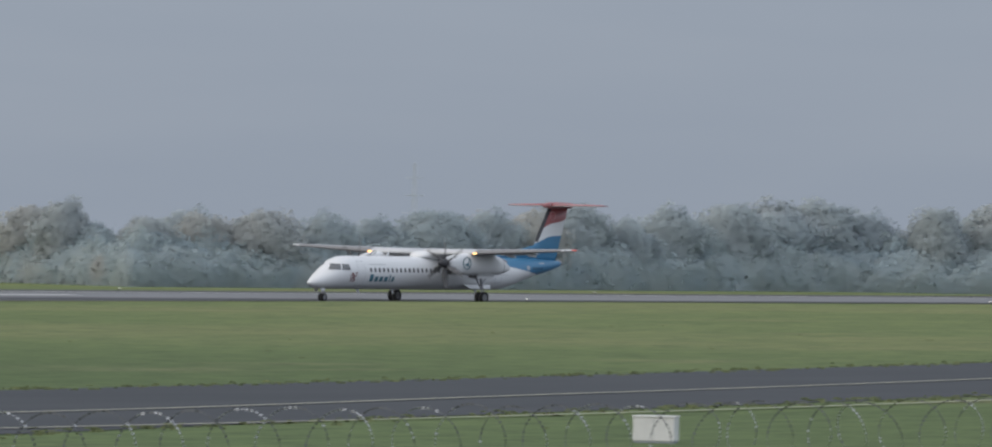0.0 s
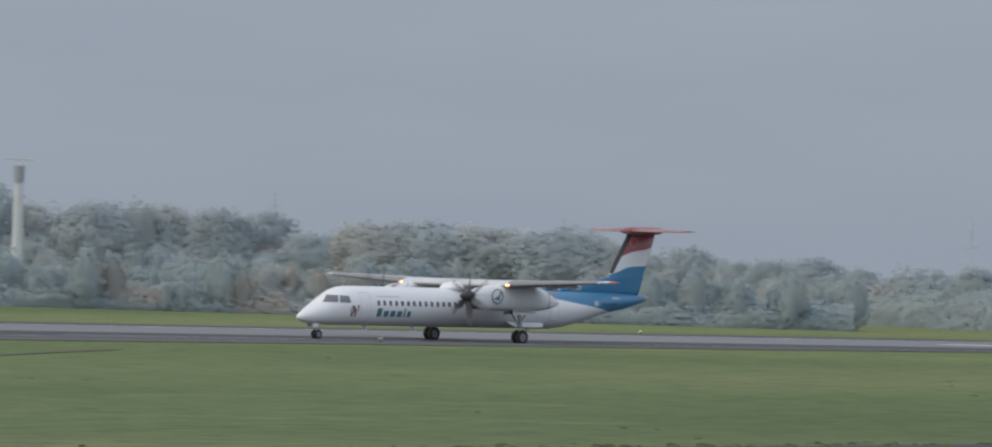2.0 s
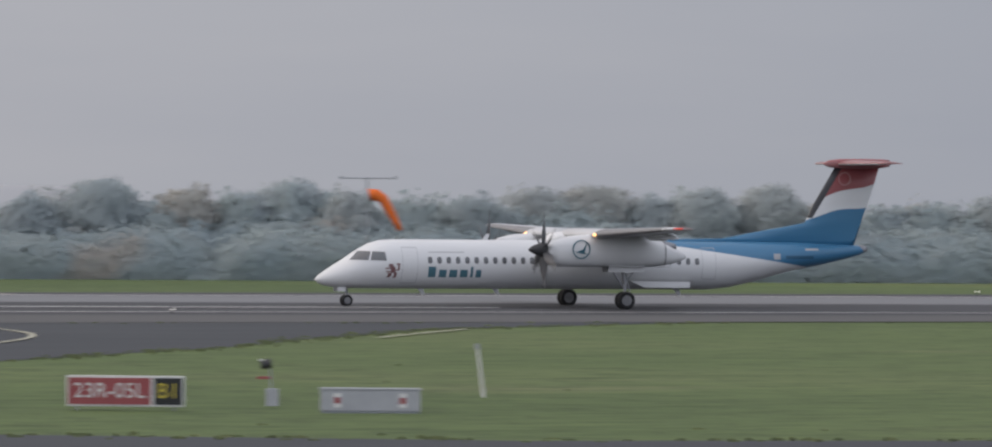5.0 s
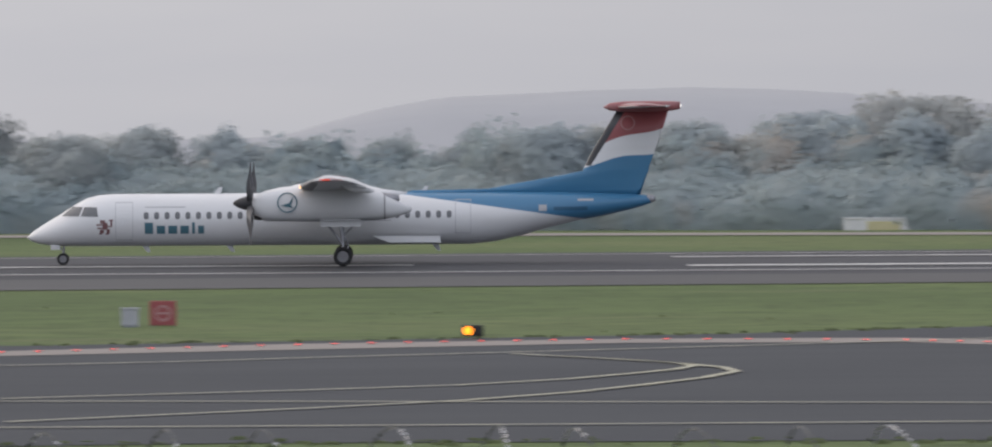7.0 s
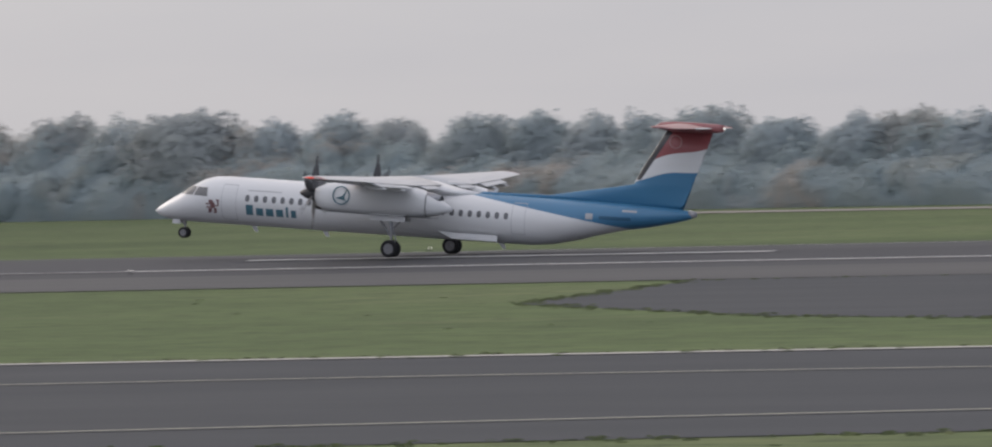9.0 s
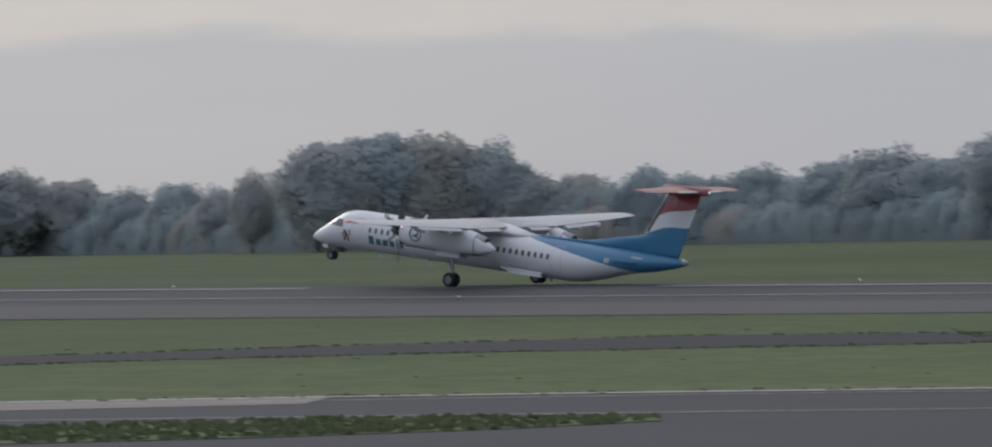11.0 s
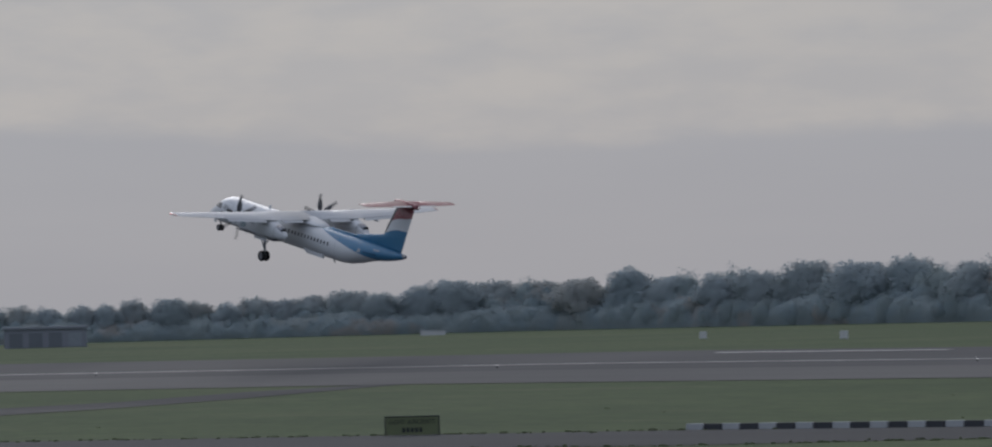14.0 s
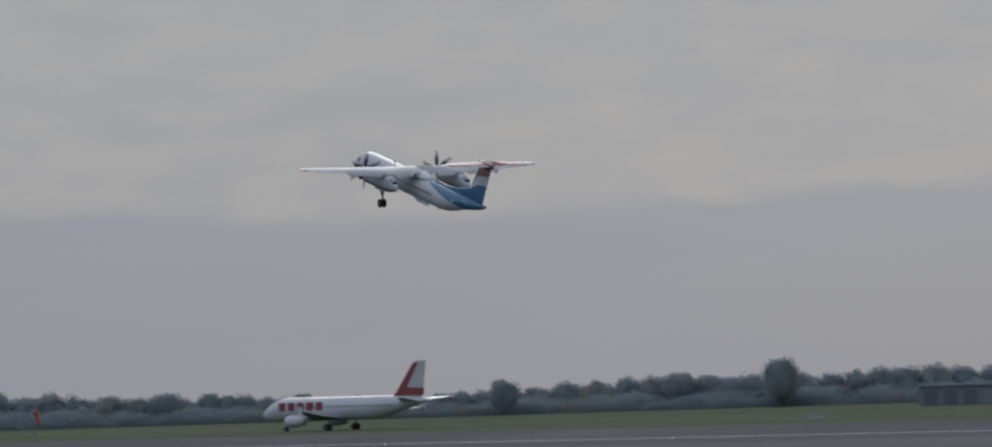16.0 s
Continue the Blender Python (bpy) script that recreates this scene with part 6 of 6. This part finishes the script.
def build_furniture():
    runway_sign()
    small_sign()
    no_entry_sign()
    light_aircraft_sign()
    equipment_cabinet("grey_cabinet", -9.2, 248.6, 0.62, 0.5, 0.66, GREY_BOX, "small pale grey cabinet beside a red sign")
    equipment_cabinet("white_cabinet", 156.3, 120.2, 1.22, 0.7, 0.74, PALE_BOX, "white equipment box standing on the grass", turn=facing(156.3, 120.2) - 12)
    equipment_cabinet("white_cabinet", 13.1, 109, 1.2, 0.7, 1.95, PALE_BOX, "white equipment cabinet behind the wire", turn=facing(13.1, 109) - 5)
    equipment_cabinet("pale_cabinet", -199.3, 182.6, 0.55, 0.5, 0.86, PALE_BOX, "small pale cabinet in front of the kerb")
    equipment_cabinet("pale_cabinet", -125.9, 216.0, 0.56, 0.5, 0.84, PALE_BOX, "small pale cabinet on the verge")
    equipment_cabinet("dark_cabinet", -124.7, 216.6, 0.58, 0.5, 0.86, DARK, "small dark green-grey cabinet on the verge")
    equipment_cabinet("white_cabinet", 306.9, 424.0, 0.62, 0.5, 1.0, PALE_BOX, "white equipment cabinet beyond the runway")
    equipment_cabinet("pale_cabinet", 316.5, 436.0, 0.54, 0.5, 0.75, GREY_BOX, "small grey cabinet beside the trees")
    equipment_cabinet("white_box", 314.2, 427.1, 0.56, 0.4, 0.30, PALE_BOX, "low white box beyond the runway", feet=False)
    equipment_cabinet("white_box", 370.9, 425.4, 0.6, 0.4, 0.28, PALE_BOX, "low white box beyond the runway", feet=False)
    # long grey cabinet with two marker patches
    t = equipment_cabinet("long_grey_cabinet", 63.1, 188.7, 2.9, 0.6, 0.68, GREY_BOX, "long low grey cabinet with two red and white patches")
    for dx in (-0.95, 0.95):
        p = part("marker_patch", boxed(dx - 0.11, dx + 0.11, -0.32, -0.30, 0.16, 0.58), SIGN_WHITE, t, "white marker patch")
        part("red_square", boxed(dx - 0.09, dx + 0.09, -0.33, -0.318, 0.28, 0.46), SIGN_RED, p, "red square")
    # lamp on a stem beside a little box
    t = thing("signal_lamp", on(62.2, 195.3, facing(62.2, 195.3)), "small signal lamp on a stem beside a grey box", "lamp")
    part("box", boxed(-0.18, 0.20, -0.15, 0.15, -0.05, 0.52, 0.02), GREY_BOX, t)
    part("stem", tube(bmesh.new(), (-0.02, 0, 0.5), (-0.06, 0, 1.15), 0.03), GALVANISED, t)
    part("head", tube(bmesh.new(), (-0.34, 0, 1.22), (-0.02, 0, 1.28), 0.13, 0.15, 12), DARK, t, "dark lamp head")
    part("arm", boxed(-0.45, -0.06, -0.04, 0.04, 0.80, 0.88), SIGN_RED, t, "red arm")
    part("cap", boxed(-0.4, -0.24, -0.06, 0.06, 1.34, 1.40), SIGN_WHITE, t)
    # leaning white pole
    t = thing("marker_pole", on(71.4, 202.3, facing(71.4, 202.3)), "thin leaning white marker pole in the grass", "pole")
    part("pole", tube(bmesh.new(), (0, 0, -0.05), (-0.22, 0, 1.62), 0.05, 0.045), SIGN_WHITE, t)
    part("cap", tube(bmesh.new(), (-0.21, 0, 1.5), (-0.23, 0, 1.68), 0.08, 0.06), GALVANISED, t)
    guard_light(3, 229.5)
    guard_light(-48.5, 208.4)
    stop_lights()
    edge_lights()
    windsock(139.6, 418.5, 6.7, 1.0)
    windsock(-1005, 447, 6.4, 0.35)
    radar_towers()
    far_pylons()
    for x, y in ((274, 429), (287, 433)):
        marker_post(x, y)
    for b in (45.99, 45.87, 45.32):
        marker_post(*polar(b, 690), 1.5, CABIN_RED)
    t = thing("white_barrier", on(264, 428, facing(264, 428)), "long low white board beyond the runway", "barrier")
    part("board", boxed(-4.6, 4.6, -0.06, 0.06, 0.15, 0.42, 0.02), SIGN_WHITE, t)
    for k in range(5):
        part("leg", boxed(-4.3 + 2.1 * k, -4.2 + 2.1 * k, -0.05, 0.05, -0.05, 0.16), GALVANISED, t)
    t = thing("low_white_hut", on(99.5, 414, facing(99.5, 414)), "long low white hut beyond the runway", "hut")
    part("body", boxed(-2.15, 2.15, -0.9, 0.9, -0.05, 0.78, 0.02), SIGN_WHITE, t)
    part("roof", boxed(-2.2, 2.2, -0.95, 0.95, 0.78, 0.86, 0.02), GREY_BOX, t)
    t = thing("yellow_box", on(102.9, 413, facing(102.9, 413)), "yellow box beside a white hut", "box")
    part("body", boxed(-0.55, 0.55, -0.4, 0.4, -0.05, 0.60, 0.03), SIGN_YELLOW, t)
    part("lid", boxed(-0.58, 0.58, -0.43, 0.43, 0.60, 0.66, 0.02), SIGN_YELLOW, t)
    t = thing("low_white_hut", on(33, 456, facing(33, 456)), "long low white and yellow hut beyond the runway", "hut")
    part("body", boxed(-2.3, 2.3, -0.9, 0.9, -0.05, 0.75, 0.02), SIGN_WHITE, t)
    part("yellow_end", boxed(-0.7, 1.5, -0.93, -0.89, 0.0, 0.6), FADED_YELLOW, t, "faded yellow panel")
    part("roof", boxed(-2.35, 2.35, -0.95, 0.95, 0.75, 0.84, 0.02), SIGN_WHITE, t)
    kerb_run("striped_kerb", -265, 200.2, -207, 214.6, 1.12, "low kerb of alternating black and white blocks", 0.32)
    kerb_run("striped_kerb", -546, 238, -526, 296, 1.5, "low kerb of alternating black and white blocks", 0.45)
    kerb_run("striped_kerb", -430, 182, -416, 205, 1.5, "low kerb of alternating black and white blocks", 0.40)
    chequered_cabin(-607, 551)
    for x, y in ((-811, 616), (-713, 565)):
        t = thing("white_marker_board", on(x, y, facing(x, y)), "small square white marker board on the grass", "marker", "marker boards")
        part("board", boxed(-0.55, 0.55, -0.05, 0.05, 0.15, 1.2, 0.02), SIGN_WHITE, t)
        for dx in (-0.4, 0.4):
            part("leg", boxed(dx - 0.04, dx + 0.04, -0.04, 0.04, -0.05, 0.16), GALVANISED, t)
    x, y = polar(58.28, 1330)
    t = thing("dark_building", on(x, y, facing(x, y)), "long low dark building in front of the trees", "building")
    part("wall", boxed(-8.0, 8.0, -3, 3, -0.2, 3.6, 0.03), SLATE, t)
    part("roof", boxed(-8.3, 8.3, -3.3, 3.3, 3.6, 4.1, 0.05), SLATE, t)
    for k in range(4):
        part("shutter", boxed(-7.0 + 3.8 * k, -4.4 + 3.8 * k, -3.05, -2.98, 0.1, 2.9), GALVANISED if k == 3 else SHUTTER, t)
    for x, y, w, h in ((-1130, 790, 5.0, 0.9), (-937, 552, 2.6, 0.6)):
        t = thing("white_hut", on(x, y, facing(x, y)), "low white hut in the far grass", "hut")
        part("body", boxed(-w / 2, w / 2, -1, 1, -0.1, h, 0.03), SIGN_WHITE, t)
        part("roof", boxed(-w / 2 - 0.1, w / 2 + 0.1, -1.1, 1.1, h, h + 0.12, 0.03), GREY_BOX, t)
    fence()


build_furniture()


# ---- the waiting jet ----
def jet():
    m = on(-1070.2, 534.6, 204)
    t = thing("jet_airliner", m, "white twin-jet airliner with red lettering and red and white fin", "aeroplane")
    st = [(17.7, 2.9, 2.9, 0.0), (17.4, 3.4, 2.4, 0.55), (16.6, 4.1, 2.0, 1.1), (15.2, 5.0, 1.75, 1.6), (13.6, 5.65, 1.7, 1.9), (12.0, 5.85, 1.7, 1.98), (0, 5.85, 1.7, 1.98), (-7.0, 5.85, 1.72, 1.98), (-10, 5.83, 2.1, 1.85), (-13.5, 5.7, 3.0, 1.4), (-17, 5.4, 4.0, 0.8), (-19.3, 5.1, 4.6, 0.3), (-19.9, 4.9, 4.8, 0.02)]
    body = part("fuselage", loft([oval(x, a, b, max(w, 0.01), 0, 28, 2.0) for x, a, b, w in st]), WHITE, t, "white fuselage", smooth=True)
    for side in (1, -1):
        w = part("wing", loft([[(le + x, side * y, z0 + z) for x, z in foil(ch, th)] for y, le, ch, z0, th in ((1.2, 5.8, 6.8, 2.1, 0.13), (6.2, 2.6, 3.9, 2.6, 0.12), (16.6, -3.4, 1.6, 3.5, 0.10), (17.0, -3.9, 1.0, 3.55, 0.08))]), GREY_BOX, t, "grey swept wing")
        part("wing_tip_fence", boxed(-5.2, -4.2, side * 16.95 - 0.05, side * 16.95 + 0.05, 3.0, 4.3, 0.02), WHITE, w)
        e = part("engine", loft([oval(7.6, 2.55, 0.95, 0.80, side * 5.75, 22, 2), oval(7.1, 2.72, 0.72, 1.0, side * 5.75, 22, 2), oval(5.2, 2.70, 0.74, 0.98, side * 5.75, 22, 2), oval(3.6, 2.40, 1.05, 0.68, side * 5.75, 22, 2)]), WHITE, t, "white engine cowling", smooth=True)
        part("intake", loft([oval(7.64, 2.48, 1.02, 0.73, side * 5.75, 20, 2), oval(7.55, 2.45, 1.05, 0.70, side * 5.75, 20, 2)]), DARK, e)
        part("pylon", boxed(2.8, 6.6, side * 5.75 - 0.15, side * 5.75 + 0.15, 2.3, 2.9, 0.05), WHITE, e)
        tp = part("tailplane", loft([[(le + x, side * y, z0 + z) for x, z in foil(ch, 0.10)] for y, le, ch, z0 in ((0.5, -13.6, 4.0, 4.75), (6.2, -17.6, 1.6, 5.35))]), WHITE, t)
        for k in range(36):
            o = 10.5 - 0.66 * k
            part("cabin_window", boxed(o - 0.12, o + 0.12, side * 1.965 - 0.02, side * 1.965 + 0.02, 4.0, 4.33), GLASS, t)
        for x in (12.6, 10.5, 8.4, 6.3, 4.2):
            part("lettering_bar", boxed(x - 1.5, x, side * 1.93 - 0.06, side * 1.93 + 0.06, 4.45 - 0.9, 5.0, 0.02), SIGN_RED, t, "red lettering bar")
        leg = part("gear_leg", tube(tube(bmesh.new(), (0, side * 3.8, 2.2), (0, side * 3.8, 0.6), 0.16), (0, side * 3.8 - 0.55, 0.58), (0, side * 3.8 + 0.55, 0.58), 0.12), STEEL, t)
        for dy in (-0.42, 0.42):
            wheel_unit(t, (0, side * 3.8 + dy, 0.58), 0.58, 0.42)
    leg = part("nose_gear_leg", tube(bmesh.new(), (12.6, 0, 1.8), (12.6, 0, 0.4), 0.1), STEEL, t)
    for dy in (-0.25, 0.25):
        wheel_unit(t, (12.6, dy, 0.38), 0.38, 0.22)
    rows = []
    for z, le, te, th in ((5.3, -11.6, -18.2, 0.5), (6.2, -12.6, -18.4, 0.45), (11.4, -16.6, -19.2, 0.26), (11.75, -17.0, -19.2, 0.15)):
        c = le - te
        rows.append([(le + x, y - 0.025 * c * 4 * (-x / c) * (1 + x / c), z) for x, y in foil(c, th / c, 10)])
    fin = part("fin", loft(rows), SIGN_WHITE, t, "white fin with a red leading band")
    rows = []
    for z, le, w in ((5.5, -11.75, 2.0), (6.2, -12.55, 1.9), (11.4, -16.55, 0.9)):
        rows.append([(le, 0.27, z), (le - w, 0.29, z), (le - w, -0.29, z), (le, -0.27, z)])
    part("red_band", loft(rows), SIGN_RED, fin, "red band")
    part("red_foot", loft([[(-12.9, 0.30, 5.75), (-18.3, 0.30, 5.75), (-18.3, -0.30, 5.75), (-12.9, -0.30, 5.75)], [(-13.6, 0.28, 7.2), (-18.45, 0.28, 7.0), (-18.45, -0.28, 7.0), (-13.6, -0.28, 7.2)]]), SIGN_RED, fin, "red foot of the fin")
    part("beacon", tube(bmesh.new(), (2.0, 0, 5.8), (2.0, 0, 6.05), 0.12, 0.06), STOP_RED, t, "lit red beacon")


jet()


# ---- what moves ----
# seconds, place along the runway, height of the wheels, nose-up and bank (degrees)
FLIGHT = (
    (0.0, 416.54, 0.00, 0.00, 0.0),
    (0.5, 389.73, 0.00, 0.00, 0.0),
    (1.0, 362.44, 0.00, 0.00, 0.0),
    (1.5, 334.66, 0.00, 0.00, 0.0),
    (2.0, 306.42, 0.00, 0.00, 0.0),
    (2.5, 277.70, 0.00, 0.00, 0.0),
    (3.0, 248.51, 0.00, 0.00, 0.0),
    (3.5, 218.86, 0.00, 0.00, 0.0),
    (4.0, 188.73, 0.00, 0.00, 0.0),
    (4.5, 158.13, 0.00, 0.00, 0.0),
    (5.0, 127.06, 0.00, 0.00, 0.0),
    (5.5, 95.52, 0.00, 0.00, 0.0),
    (6.0, 63.50, 0.00, 0.00, 0.0),
    (6.5, 31.00, 0.00, 0.00, 0.0),
    (7.0, -1.98, 0.00, 0.00, 0.0),
    (7.5, -35.43, 0.00, 1.91, -0.2),
    (8.0, -69.35, 0.00, 3.53, 0.3),
    (8.5, -103.74, 0.00, 4.14, 0.3),
    (9.0, -138.59, 0.00, 4.74, 0.2),
    (9.5, -173.90, 0.00, 5.34, 0.2),
    (10.0, -209.65, 0.00, 5.95, 0.1),
    (10.5, -245.83, 0.00, 6.55, 0.1),
    (11.0, -282.42, 0.00, 7.05, -0.2),
    (11.5, -319.41, 0.28, 7.91, -0.0),
    (12.0, -356.77, 0.85, 8.79, -0.1),
    (12.5, -394.47, 2.02, 9.89, -0.2),
    (13.0, -432.49, 3.66, 10.62, 0.1),
    (13.5, -470.78, 5.84, 11.03, 0.0),
    (14.0, -509.31, 8.55, 11.85, -0.1),
    (14.5, -548.04, 11.49, 12.47, -0.3),
    (15.0, -586.92, 15.06, 13.00, -0.6),
    (15.5, -625.88, 19.10, 13.34, -0.2),
    (16.0, -664.88, 23.81, 14.17, -0.7),
)


def motions():
    walk(AIRLINER, [(t, pose(x, CL, z) @ pose(0, 0, 0, 0, 0, 180) @ pose(0, 0, 0, 0, -up, 0) @ pose(0, 0, 0, bank)) for t, x, z, up, bank in FLIGHT])
    for k, (ob, base, axis) in enumerate(SPINNING):
        step = 78 if axis == "x" else 70
        rows = []
        for f in range(0, 481):
            ang = (f * step + 17 * k) % 360
            rows.append((f / 30, base @ (pose(0, 0, 0, ang) if axis == "x" else pose(0, 0, 0, 0, ang))))
        walk(ob, rows)


motions()
